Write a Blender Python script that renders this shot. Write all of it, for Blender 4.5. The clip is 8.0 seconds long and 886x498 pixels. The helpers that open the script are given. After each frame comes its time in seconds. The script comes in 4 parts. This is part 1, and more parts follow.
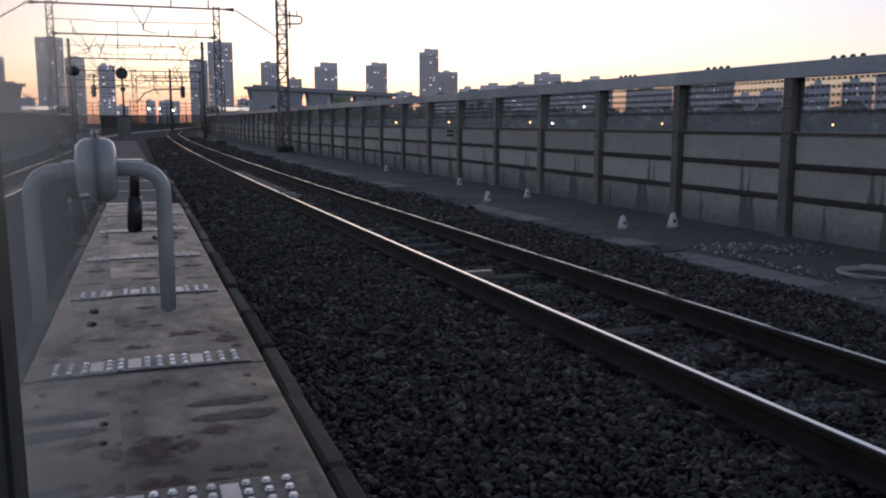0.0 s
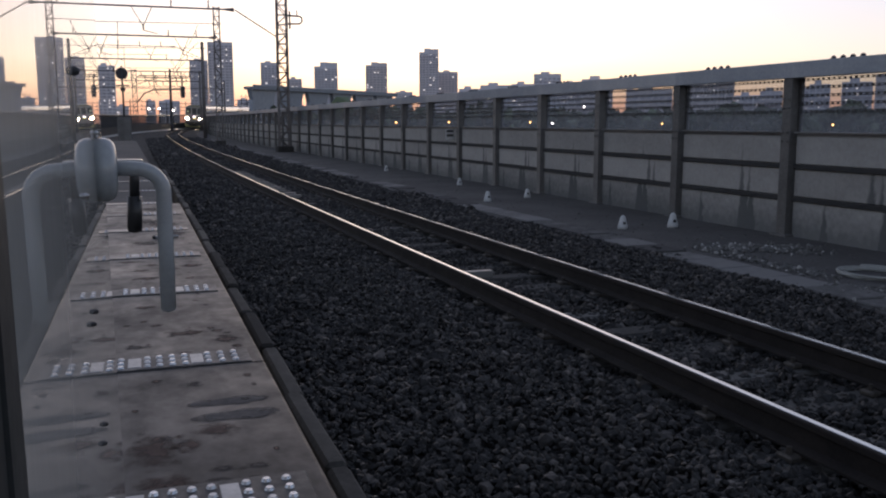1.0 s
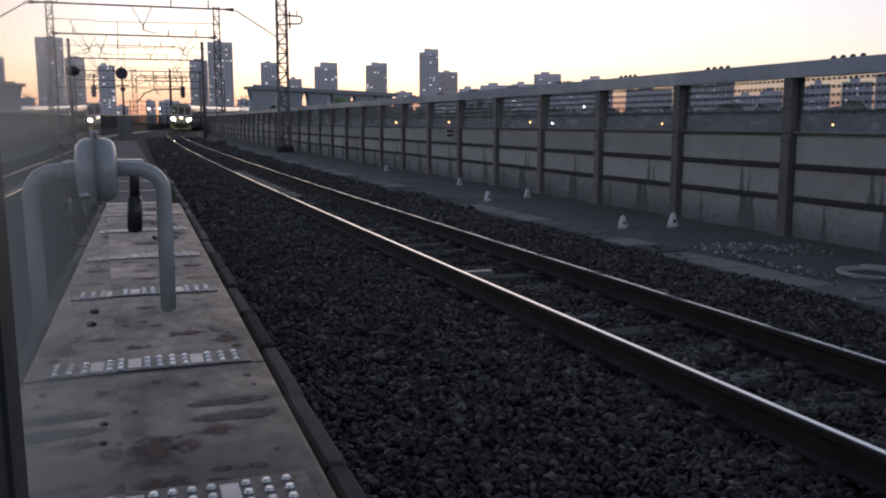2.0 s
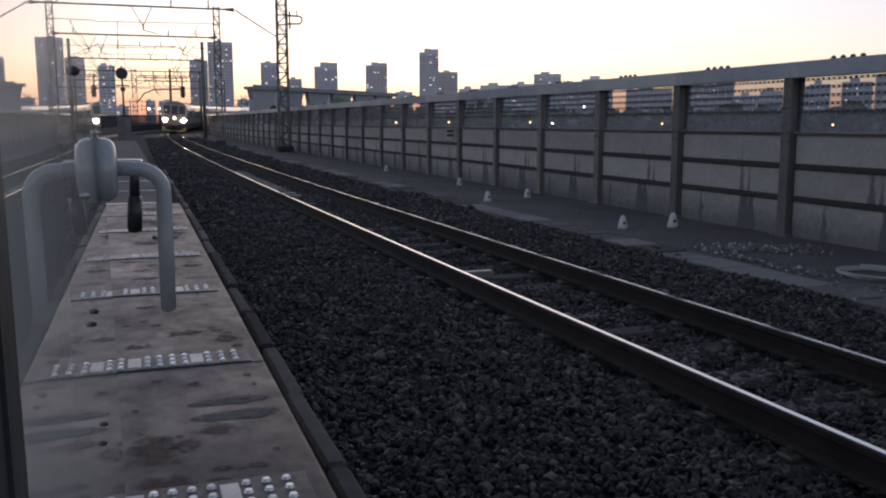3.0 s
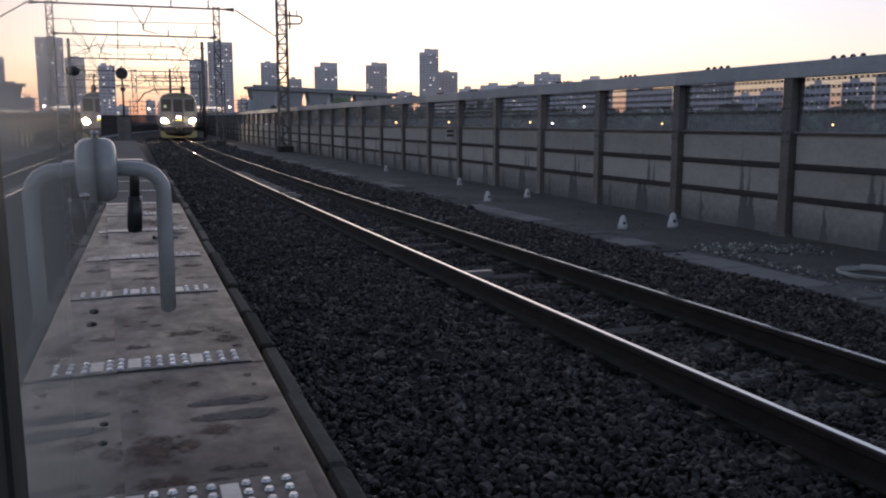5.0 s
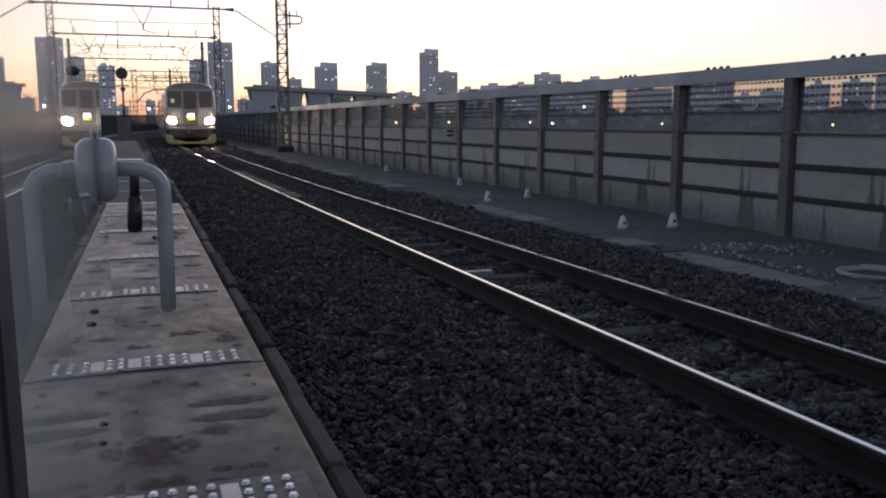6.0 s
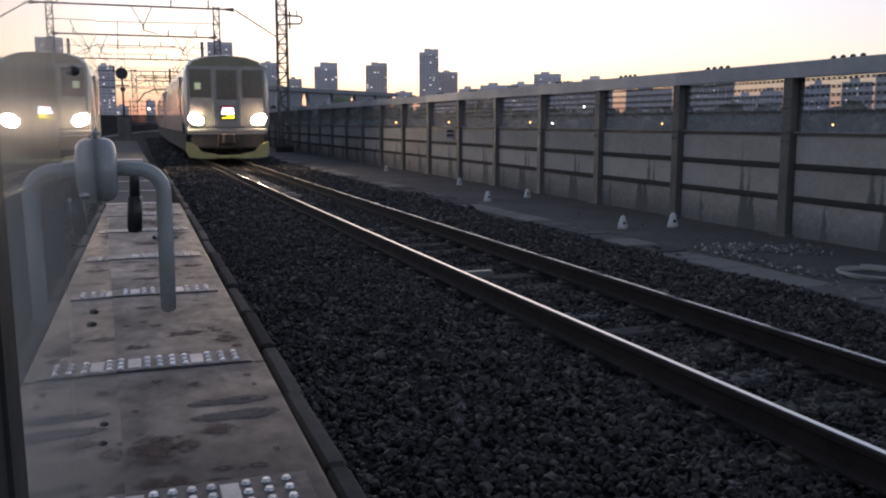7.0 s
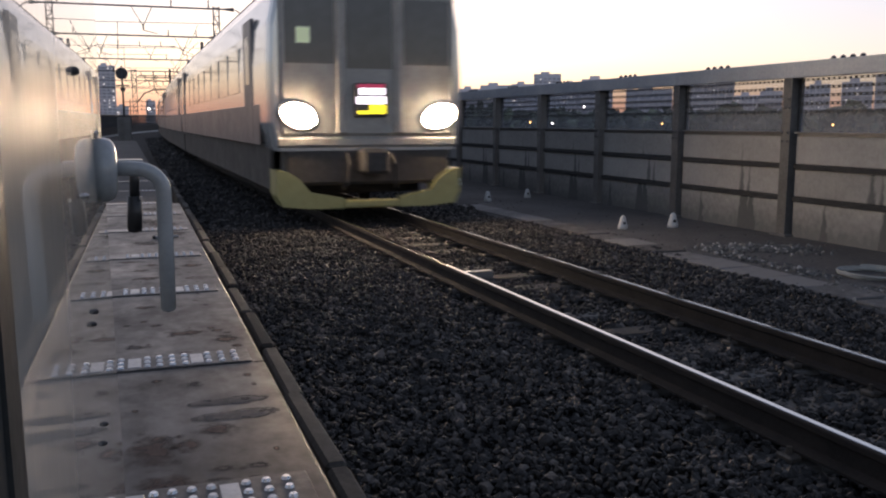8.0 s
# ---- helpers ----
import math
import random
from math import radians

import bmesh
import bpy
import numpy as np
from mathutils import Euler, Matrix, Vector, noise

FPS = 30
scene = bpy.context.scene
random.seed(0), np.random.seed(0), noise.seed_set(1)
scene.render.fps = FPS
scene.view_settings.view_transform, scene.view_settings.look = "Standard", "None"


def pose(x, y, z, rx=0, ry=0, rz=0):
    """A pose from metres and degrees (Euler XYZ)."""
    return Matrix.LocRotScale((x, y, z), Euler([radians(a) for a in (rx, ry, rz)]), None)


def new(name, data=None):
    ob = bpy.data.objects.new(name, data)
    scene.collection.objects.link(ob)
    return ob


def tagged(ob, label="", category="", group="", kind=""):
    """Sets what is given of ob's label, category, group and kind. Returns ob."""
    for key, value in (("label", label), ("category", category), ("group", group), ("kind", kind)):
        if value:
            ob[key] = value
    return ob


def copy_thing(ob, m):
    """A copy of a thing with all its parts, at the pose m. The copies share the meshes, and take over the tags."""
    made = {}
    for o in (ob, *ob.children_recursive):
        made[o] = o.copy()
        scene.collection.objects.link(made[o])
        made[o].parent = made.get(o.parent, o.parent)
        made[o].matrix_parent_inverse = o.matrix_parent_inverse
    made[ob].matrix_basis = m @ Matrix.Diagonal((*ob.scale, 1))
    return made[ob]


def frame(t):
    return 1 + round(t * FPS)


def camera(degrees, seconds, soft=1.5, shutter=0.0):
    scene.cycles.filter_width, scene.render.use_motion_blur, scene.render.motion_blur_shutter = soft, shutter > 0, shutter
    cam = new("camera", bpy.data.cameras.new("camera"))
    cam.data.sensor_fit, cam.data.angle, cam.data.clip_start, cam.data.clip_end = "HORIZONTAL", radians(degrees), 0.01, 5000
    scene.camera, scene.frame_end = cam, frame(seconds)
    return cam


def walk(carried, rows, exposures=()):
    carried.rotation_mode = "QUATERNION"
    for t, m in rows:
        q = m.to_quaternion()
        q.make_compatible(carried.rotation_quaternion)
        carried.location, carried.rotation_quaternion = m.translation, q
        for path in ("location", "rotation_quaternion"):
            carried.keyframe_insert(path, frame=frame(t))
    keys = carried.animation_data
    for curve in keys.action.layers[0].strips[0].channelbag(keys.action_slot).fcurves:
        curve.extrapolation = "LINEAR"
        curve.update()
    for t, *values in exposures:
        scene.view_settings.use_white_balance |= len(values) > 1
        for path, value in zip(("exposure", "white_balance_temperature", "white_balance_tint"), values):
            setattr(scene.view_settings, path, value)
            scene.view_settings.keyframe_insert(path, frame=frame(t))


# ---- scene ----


# ---- camera ----
EYE = (0.0, 0.0, 1.36)
cam = camera(53.34, 8.0, soft=2.1, shutter=0.5)
AIM = pose(*EYE, 90 - 8.19, 0, -19.0)
walk(cam, [(0.0, AIM), (8.0, AIM)], exposures=[(0.0, 0.0, 6250, 27), (8.0, 0.0, 6250, 27)])

# ---- light ----
world = bpy.data.worlds.new("dusk_sky")
scene.world = world
world.use_nodes = True
wt = world.node_tree
for n in list(wt.nodes):
    wt.nodes.remove(n)
sky = wt.nodes.new("ShaderNodeTexSky")
sky.sky_type = "NISHITA"
sky.sun_disc = False
sky.sun_elevation = radians(4.8)
sky.sun_rotation = radians(16)
sky.air_density = 1.0
sky.dust_density = 0.8
sky.ozone_density = 1.9
back = wt.nodes.new("ShaderNodeBackground")
back.inputs["Strength"].default_value = 0.33
wout = wt.nodes.new("ShaderNodeOutputWorld")
clear = wt.nodes.new("ShaderNodeGamma")
clear.inputs["Gamma"].default_value = 0.65
wt.links.new(sky.outputs[0], clear.inputs[0])
veil = wt.nodes.new("ShaderNodeHueSaturation")
veil.inputs["Saturation"].default_value = 0.85
wt.links.new(clear.outputs[0], veil.inputs["Color"])
# the dusty layer over the horizon: pink at the foot, yellow above, then the clear sky
dust = wt.nodes.new("ShaderNodeGamma")
dust.inputs["Gamma"].default_value = 0.4
wt.links.new(sky.outputs[0], dust.inputs[0])
where = wt.nodes.new("ShaderNodeTexCoord")
axes = wt.nodes.new("ShaderNodeSeparateXYZ")
wt.links.new(where.outputs["Generated"], axes.inputs[0])
tint = wt.nodes.new("ShaderNodeValToRGB")
stops = ((0.0, (0.46, 0.29, 0.34)), (0.02, (0.64, 0.47, 0.47)), (0.042, (0.9, 0.82, 0.75)), (0.068, (1.0, 0.99, 0.96)), (0.12, (1.0, 1.02, 1.06)))
for k, (at, rgb) in enumerate(stops):
    e = tint.color_ramp.elements[k] if k < 2 else tint.color_ramp.elements.new(at)
    e.position, e.color = at, (*rgb, 1)
wt.links.new(axes.outputs["Z"], tint.inputs[0])
lift = wt.nodes.new("ShaderNodeVectorMath")
lift.operation = "MULTIPLY"
wt.links.new(dust.outputs[0], lift.inputs[0])
wt.links.new(tint.outputs[0], lift.inputs[1])
gain = wt.nodes.new("ShaderNodeVectorMath")
gain.operation = "SCALE"
gain.inputs["Scale"].default_value = 1.5
wt.links.new(lift.outputs[0], gain.inputs[0])
rising = wt.nodes.new("ShaderNodeMapRange")
rising.interpolation_type = "SMOOTHSTEP"
rising.inputs["From Min"].default_value, rising.inputs["From Max"].default_value = 0.11, 0.3
wt.links.new(axes.outputs["Z"], rising.inputs["Value"])
whole = wt.nodes.new("ShaderNodeMix")
whole.data_type = "RGBA"
wt.links.new(rising.outputs[0], whole.inputs["Factor"])
wt.links.new(gain.outputs[0], whole.inputs["A"])
wt.links.new(veil.outputs[0], whole.inputs["B"])
wt.links.new(whole.outputs["Result"], back.inputs[0])
wt.links.new(back.outputs[0], wout.inputs[0])


# ---- materials ----
def node(nt, kind, **inputs):
    n = nt.nodes.new(kind)
    for k, v in inputs.items():
        n.inputs[k.replace("_", " ")].default_value = v
    return n


def surface(name, dark, light, rough=(0.6, 0.8), metal=0.0, grain=30.0, patch=2.0, bump=0.2, stretch=(1, 1, 1), vary=0.0, dist=0.01):
    """Two colours mixed at two scales, with roughness and relief that follow them."""
    m = bpy.data.materials.new(name)
    m.use_nodes = True
    nt = m.node_tree
    bs = nt.nodes["Principled BSDF"]
    tc = nt.nodes.new("ShaderNodeTexCoord")
    mp = nt.nodes.new("ShaderNodeMapping")
    mp.inputs["Scale"].default_value = stretch
    nt.links.new(tc.outputs["Object"], mp.inputs[0])
    fine = node(nt, "ShaderNodeTexNoise", Scale=grain, Detail=6.0, Roughness=0.65)
    wide = node(nt, "ShaderNodeTexNoise", Scale=patch, Detail=4.0, Roughness=0.6)
    nt.links.new(mp.outputs[0], fine.inputs["Vector"])
    nt.links.new(mp.outputs[0], wide.inputs["Vector"])
    mix = node(nt, "ShaderNodeMath")
    mix.operation = "MULTIPLY_ADD"
    nt.links.new(fine.outputs[0], mix.inputs[0])
    mix.inputs[1].default_value = 0.5
    half = node(nt, "ShaderNodeMath")
    half.operation = "MULTIPLY"
    half.inputs[1].default_value = 0.5
    nt.links.new(wide.outputs[0], half.inputs[0])
    nt.links.new(half.outputs[0], mix.inputs[2])
    last = mix
    if vary:
        info = nt.nodes.new("ShaderNodeObjectInfo")
        add = node(nt, "ShaderNodeMath")
        add.operation = "MULTIPLY_ADD"
        nt.links.new(info.outputs["Random"], add.inputs[0])
        add.inputs[1].default_value = vary
        nt.links.new(mix.outputs[0], add.inputs[2])
        sub = node(nt, "ShaderNodeMath")
        sub.operation = "SUBTRACT"
        nt.links.new(add.outputs[0], sub.inputs[0])
        sub.inputs[1].default_value = vary / 2
        last = sub
    ramp = nt.nodes.new("ShaderNodeMapRange")
    ramp.inputs["From Min"].default_value = 0.3
    ramp.inputs["From Max"].default_value = 0.7
    nt.links.new(last.outputs[0], ramp.inputs["Value"])
    col = nt.nodes.new("ShaderNodeMix")
    col.data_type = "RGBA"
    col.inputs["A"].default_value = (*dark, 1)
    col.inputs["B"].default_value = (*light, 1)
    nt.links.new(ramp.outputs[0], col.inputs["Factor"])
    nt.links.new(col.outputs["Result"], bs.inputs["Base Color"])
    rr = nt.nodes.new("ShaderNodeMapRange")
    rr.inputs["From Min"].default_value = 0.3
    rr.inputs["From Max"].default_value = 0.7
    rr.inputs["To Min"].default_value, rr.inputs["To Max"].default_value = rough[1], rough[0]
    nt.links.new(last.outputs[0], rr.inputs["Value"])
    nt.links.new(rr.outputs[0], bs.inputs["Roughness"])
    bs.inputs["Metallic"].default_value = metal
    if bump:
        bp = node(nt, "ShaderNodeBump", Strength=bump, Distance=dist)
        nt.links.new(mix.outputs[0], bp.inputs["Height"])
        nt.links.new(bp.outputs[0], bs.inputs["Normal"])
    return m


def island_tone(m, amount):
    """Vary the brightness of each loose piece of a joined mesh."""
    nt = m.node_tree
    bs = nt.nodes["Principled BSDF"]
    link = bs.inputs["Base Color"].links[0]
    geo = nt.nodes.new("ShaderNodeNewGeometry")
    hsv = nt.nodes.new("ShaderNodeHueSaturation")
    mr = nt.nodes.new("ShaderNodeMapRange")
    mr.inputs["To Min"].default_value, mr.inputs["To Max"].default_value = 1 - 0.4 * amount, 1 + 6.0 * amount
    few = nt.nodes.new("ShaderNodeMath")
    few.operation = "POWER"
    few.inputs[1].default_value = 8.0
    nt.links.new(geo.outputs["Random Per Island"], few.inputs[0])
    nt.links.new(few.outputs[0], mr.inputs["Value"])
    nt.links.new(mr.outputs[0], hsv.inputs["Value"])
    nt.links.new(link.from_socket, hsv.inputs["Color"])
    nt.links.new(hsv.outputs[0], bs.inputs["Base Color"])
    return m


def glow(name, colour, strength):
    m = bpy.data.materials.new(name)
    m.use_nodes = True
    bs = m.node_tree.nodes["Principled BSDF"]
    bs.inputs["Base Color"].default_value = (*[min(0.8, c) for c in colour], 1)
    bs.inputs["Emission Color"].default_value = (*colour, 1)
    bs.inputs["Emission Strength"].default_value = strength
    return m


def stained_concrete():
    """Panel concrete with dark drip streaks that taper upwards, darker towards the foot."""
    m = surface("panel_concrete", (0.26, 0.248, 0.23), (0.40, 0.384, 0.358), (0.75, 0.95), 0, 18, 1.3, 0.15, vary=0.25)
    nt = m.node_tree
    bs = nt.nodes["Principled BSDF"]
    link = bs.inputs["Base Color"].links[0].from_socket
    tc = nt.nodes.new("ShaderNodeTexCoord")
    sep = nt.nodes.new("ShaderNodeSeparateXYZ")
    nt.links.new(tc.outputs["Object"], sep.inputs[0])
    info = nt.nodes.new("ShaderNodeObjectInfo")
    nz = node(nt, "ShaderNodeTexNoise", Scale=9.0, Detail=4.0)
    nt.links.new(tc.outputs["Object"], nz.inputs["Vector"])

    def math_(op, a, b=None):
        n = nt.nodes.new("ShaderNodeMath")
        n.operation = op
        for i, v in enumerate((a, b)):
            if v is None:
                continue
            if not isinstance(v, (int, float)):
                nt.links.new(v, n.inputs[i])
            else:
                n.inputs[i].default_value = v
        return n.outputs[0]

    wob = math_("MULTIPLY", math_("SUBTRACT", nz.outputs[0], 0.5), 0.10)
    masks = []
    for x0, top, wide in ((1.58, 1.30, 0.11), (1.74, 1.12, 0.10), (0.55, 0.70, 0.10)):
        shift = math_("ADD", math_("MULTIPLY", math_("SUBTRACT", info.outputs["Random"], 0.5), 0.35), x0)
        dx = math_("ABSOLUTE", math_("ADD", math_("SUBTRACT", sep.outputs["X"], shift), wob))
        room = math_("MULTIPLY", math_("SUBTRACT", top, sep.outputs["Z"]), wide)
        inside = math_("SUBTRACT", room, dx)
        mr = nt.nodes.new("ShaderNodeMapRange")
        mr.interpolation_type = "SMOOTHSTEP"
        mr.inputs["From Min"].default_value, mr.inputs["From Max"].default_value = -0.01, 0.05
        nt.links.new(inside, mr.inputs["Value"])
        masks.append(mr.outputs[0])
    total = math_("MAXIMUM", math_("MAXIMUM", masks[0], masks[1]), masks[2])
    foot = nt.nodes.new("ShaderNodeMapRange")
    foot.inputs["From Min"].default_value, foot.inputs["From Max"].default_value = 0.6, 0.08
    nt.links.new(math_("ADD", sep.outputs["Z"], math_("MULTIPLY", wob, 4.0)), foot.inputs["Value"])
    total = math_("MINIMUM", math_("ADD", math_("MULTIPLY", total, 0.8), math_("MULTIPLY", foot.outputs[0], 0.72)), 0.9)
    col = nt.nodes.new("ShaderNodeMix")
    col.data_type = "RGBA"
    nt.links.new(total, col.inputs["Factor"])
    nt.links.new(link, col.inputs["A"])
    col.inputs["B"].default_value = (0.07, 0.075, 0.075, 1)
    nt.links.new(col.outputs["Result"], bs.inputs["Base Color"])
    return m


def clear_pane():
    """Clear sheet: mostly see-through and glossy, with haze painted in as a pale film."""
    m = bpy.data.materials.new("hazed_clear_sheet")
    m.use_nodes = True
    nt = m.node_tree
    bs = nt.nodes["Principled BSDF"]
    out = nt.nodes["Material Output"]
    tr = nt.nodes.new("ShaderNodeBsdfTransparent")
    tr.inputs[0].default_value = (0.85, 0.87, 0.9, 1)
    nz = node(nt, "ShaderNodeTexNoise", Scale=3.0, Detail=5.0)
    mr = nt.nodes.new("ShaderNodeMapRange")
    mr.inputs["To Min"].default_value, mr.inputs["To Max"].default_value = 0.13, 0.28
    nt.links.new(nz.outputs[0], mr.inputs["Value"])
    mx = nt.nodes.new("ShaderNodeMixShader")
    bs.inputs["Base Color"].default_value = (0.52, 0.53, 0.56, 1)
    bs.inputs["Roughness"].default_value = 0.5
    bs.inputs["Specular IOR Level"].default_value = 0.2
    nt.links.new(mr.outputs[0], mx.inputs[0])
    nt.links.new(tr.outputs[0], mx.inputs[1])
    nt.links.new(bs.outputs[0], mx.inputs[2])
    nt.links.new(mx.outputs[0], out.inputs["Surface"])
    return m


def soft_stain(name, dark, light, rim=(0.47, 0.76)):
    """A stain that thins out towards an uneven rim."""
    m = surface(name, dark, light, (0.6, 0.85), 0.1, 50, 9, 0.1)
    nt = m.node_tree
    bs, out = nt.nodes["Principled BSDF"], nt.nodes["Material Output"]
    tc = nt.nodes.new("ShaderNodeTexCoord")
    off = nt.nodes.new("ShaderNodeVectorMath")
    off.operation = "SUBTRACT"
    off.inputs[1].default_value = (0.5, 0.5, 0.0)
    nt.links.new(tc.outputs["Generated"], off.inputs[0])
    flat = nt.nodes.new("ShaderNodeVectorMath")
    flat.operation = "MULTIPLY"
    flat.inputs[1].default_value = (1, 1, 0)
    nt.links.new(off.outputs[0], flat.inputs[0])
    far = nt.nodes.new("ShaderNodeVectorMath")
    far.operation = "LENGTH"
    nt.links.new(flat.outputs[0], far.inputs[0])
    nz = node(nt, "ShaderNodeTexNoise", Scale=22.0, Detail=5.0)
    nt.links.new(tc.outputs["Object"], nz.inputs["Vector"])
    add = nt.nodes.new("ShaderNodeMath")
    add.operation = "MULTIPLY_ADD"
    add.inputs[1].default_value = 0.75
    nt.links.new(nz.outputs[0], add.inputs[0])
    nt.links.new(far.outputs["Value"], add.inputs[2])
    mr = nt.nodes.new("ShaderNodeMapRange")
    mr.inputs["From Min"].default_value, mr.inputs["From Max"].default_value = rim
    mr.inputs["To Min"].default_value, mr.inputs["To Max"].default_value = 0.9, 0.0
    nt.links.new(add.outputs[0], mr.inputs["Value"])
    tr = nt.nodes.new("ShaderNodeBsdfTransparent")
    mx = nt.nodes.new("ShaderNodeMixShader")
    nt.links.new(mr.outputs[0], mx.inputs[0])
    nt.links.new(tr.outputs[0], mx.inputs[1])
    nt.links.new(bs.outputs[0], mx.inputs[2])
    nt.links.new(mx.outputs[0], out.inputs["Surface"])
    return m


M = {
    "ballast": island_tone(surface("crushed_stone", (0.0092, 0.0078, 0.0069), (0.0265, 0.0225, 0.0195), (0.5, 0.86), 0, 60, 3, 0.5), 0.95),
    "ballast_bed": surface("ballast_bed", (0.008, 0.008, 0.008), (0.024, 0.0216, 0.0196), (0.85, 1), 0, 28, 1.2, 1.0, dist=0.05),
    "ground": surface("dirt_concrete", (0.04, 0.04, 0.04), (0.1, 0.098, 0.095), (0.8, 1), 0, 25, 0.7, 0.4, dist=0.02),
    "walkway": surface("old_walkway_concrete", (0.034, 0.0305, 0.0285), (0.09, 0.083, 0.078), (0.75, 0.95), 0, 22, 0.8, 0.3),
    "rail_head": surface("polished_rail_steel", (0.55, 0.54, 0.53), (0.66, 0.65, 0.63), (0.07, 0.17), 1.0, 60, 3, 0.02, stretch=(1, 0.05, 1)),
    "rail_web": surface("rusty_rail_steel", (0.007, 0.005, 0.0044), (0.024, 0.0165, 0.0125), (0.75, 0.95), 0.1, 50, 5, 0.3),
    "sleeper": surface("sleeper_concrete", (0.032, 0.029, 0.026), (0.08, 0.075, 0.068), (0.7, 0.95), 0, 30, 3, 0.3, vary=0.4),
    "clip": surface("clip_steel", (0.05, 0.045, 0.04), (0.14, 0.12, 0.1), (0.5, 0.8), 0.6, 50, 8, 0.2),
    "concrete": stained_concrete(),
    "rib": surface("dark_joint_concrete", (0.018, 0.018, 0.018), (0.045, 0.044, 0.043), (0.8, 0.95), 0, 20, 2, 0.2),
    "post": surface("post_steel_paint", (0.10, 0.095, 0.089), (0.19, 0.182, 0.172), (0.5, 0.75), 0.15, 30, 2.0, 0.1, vary=0.2),
    "cap": surface("galvanised_beam", (0.24, 0.27, 0.31), (0.36, 0.39, 0.43), (0.4, 0.65), 0.4, 25, 1.5, 0.08, vary=0.2),
    "pane": clear_pane(),
    "wire": surface("black_wire", (0.02, 0.02, 0.02), (0.06, 0.06, 0.06), (0.5, 0.7), 0.4, 40, 5, 0.05),
    "mast": surface("mast_galvanised", (0.11, 0.097, 0.09), (0.21, 0.19, 0.178), (0.5, 0.75), 0.2, 20, 2, 0.1),
    "dark_steel": surface("dark_painted_steel", (0.03, 0.03, 0.033), (0.075, 0.075, 0.08), (0.45, 0.7), 0.3, 30, 3, 0.1),
    "steel_side": surface("brushed_carriage_steel", (0.50, 0.51, 0.49), (0.57, 0.58, 0.555), (0.3, 0.4), 0.0, 40, 5, 0.0, stretch=(1, 14, 0.25)),
    "seal": surface("black_rubber", (0.015, 0.017, 0.018), (0.05, 0.055, 0.055), (0.4, 0.6), 0, 60, 6, 0.1),
    "handle": surface("grey_enamel", (0.32, 0.34, 0.35), (0.42, 0.44, 0.45), (0.16, 0.3), 0.05, 300, 40, 0.05, dist=0.0005),
    "black_plastic": surface("black_plastic", (0.012, 0.012, 0.013), (0.04, 0.04, 0.042), (0.35, 0.5), 0, 200, 20, 0.05, dist=0.0005),
    "bolt": surface("bright_bolt_steel", (0.3, 0.3, 0.31), (0.6, 0.6, 0.6), (0.2, 0.4), 1.0, 200, 20, 0.05, dist=0.0005),
    "deck": surface("weathered_deck_steel", (0.011, 0.0096, 0.0088), (0.062, 0.062, 0.063), (0.28, 0.6), 0.2, 11, 2.3, 0.12, stretch=(1, 0.7, 1), dist=0.004),
    "stud": surface("stud_steel", (0.45, 0.45, 0.46), (0.72, 0.72, 0.72), (0.2, 0.4), 0.9, 60, 8, 0.1, vary=0.3),
    "tread": surface("tread_steel", (0.035, 0.034, 0.033), (0.12, 0.117, 0.114), (0.3, 0.55), 0.4, 30, 5, 0.2, vary=0.3),
    "print": soft_stain("damp_print", (0.03, 0.029, 0.03), (0.075, 0.07, 0.07), (0.74, 1.0)),
    "rust": soft_stain("rust_stain", (0.03, 0.013, 0.009), (0.075, 0.036, 0.024)),
    "blot": soft_stain("dark_blot", (0.012, 0.010, 0.009), (0.035, 0.029, 0.026)),
    "kerb": surface("kerb_concrete", (0.022, 0.02, 0.0175), (0.066, 0.061, 0.053), (0.75, 0.95), 0, 25, 2, 0.5, vary=0.5),
    "white": surface("weathered_white_paint", (0.45, 0.45, 0.44), (0.7, 0.7, 0.68), (0.6, 0.8), 0, 60, 8, 0.15),
    "plate": surface("pale_tie_plate", (0.11, 0.107, 0.10), (0.22, 0.212, 0.2), (0.4, 0.6), 0.3, 40, 5, 0.1, vary=0.4),
    "trough": surface("pale_trough_concrete", (0.045, 0.042, 0.04), (0.155, 0.148, 0.141), (0.75, 0.95), 0, 14, 2.2, 0.5, vary=0.6),
    "pale_patch": surface("pale_worn_steel", (0.30, 0.30, 0.30), (0.46, 0.46, 0.455), (0.3, 0.5), 0.5, 60, 8, 0.1),
    "grit": surface("pale_grit", (0.06, 0.056, 0.052), (0.15, 0.14, 0.13), (0.7, 0.95), 0, 60, 5, 0.3),
    "rope": surface("pale_rope", (0.22, 0.22, 0.2), (0.38, 0.38, 0.35), (0.7, 0.9), 0, 80, 8, 0.3),
    "rubble": island_tone(surface("pale_rubble", (0.08, 0.076, 0.07), (0.19, 0.182, 0.17), (0.7, 0.95), 0, 60, 5, 0.4), 0.5),
}
M["deck"].node_tree.nodes["Principled BSDF"].inputs["Specular IOR Level"].default_value = 0.18
coat = M["steel_side"].node_tree.nodes["Principled BSDF"]
coat.inputs["Coat Weight"].default_value = 1.0
coat.inputs["Coat Roughness"].default_value = 0.012
coat.inputs["Coat IOR"].default_value = 1.9
coat.inputs["Specular IOR Level"].default_value = 0.05


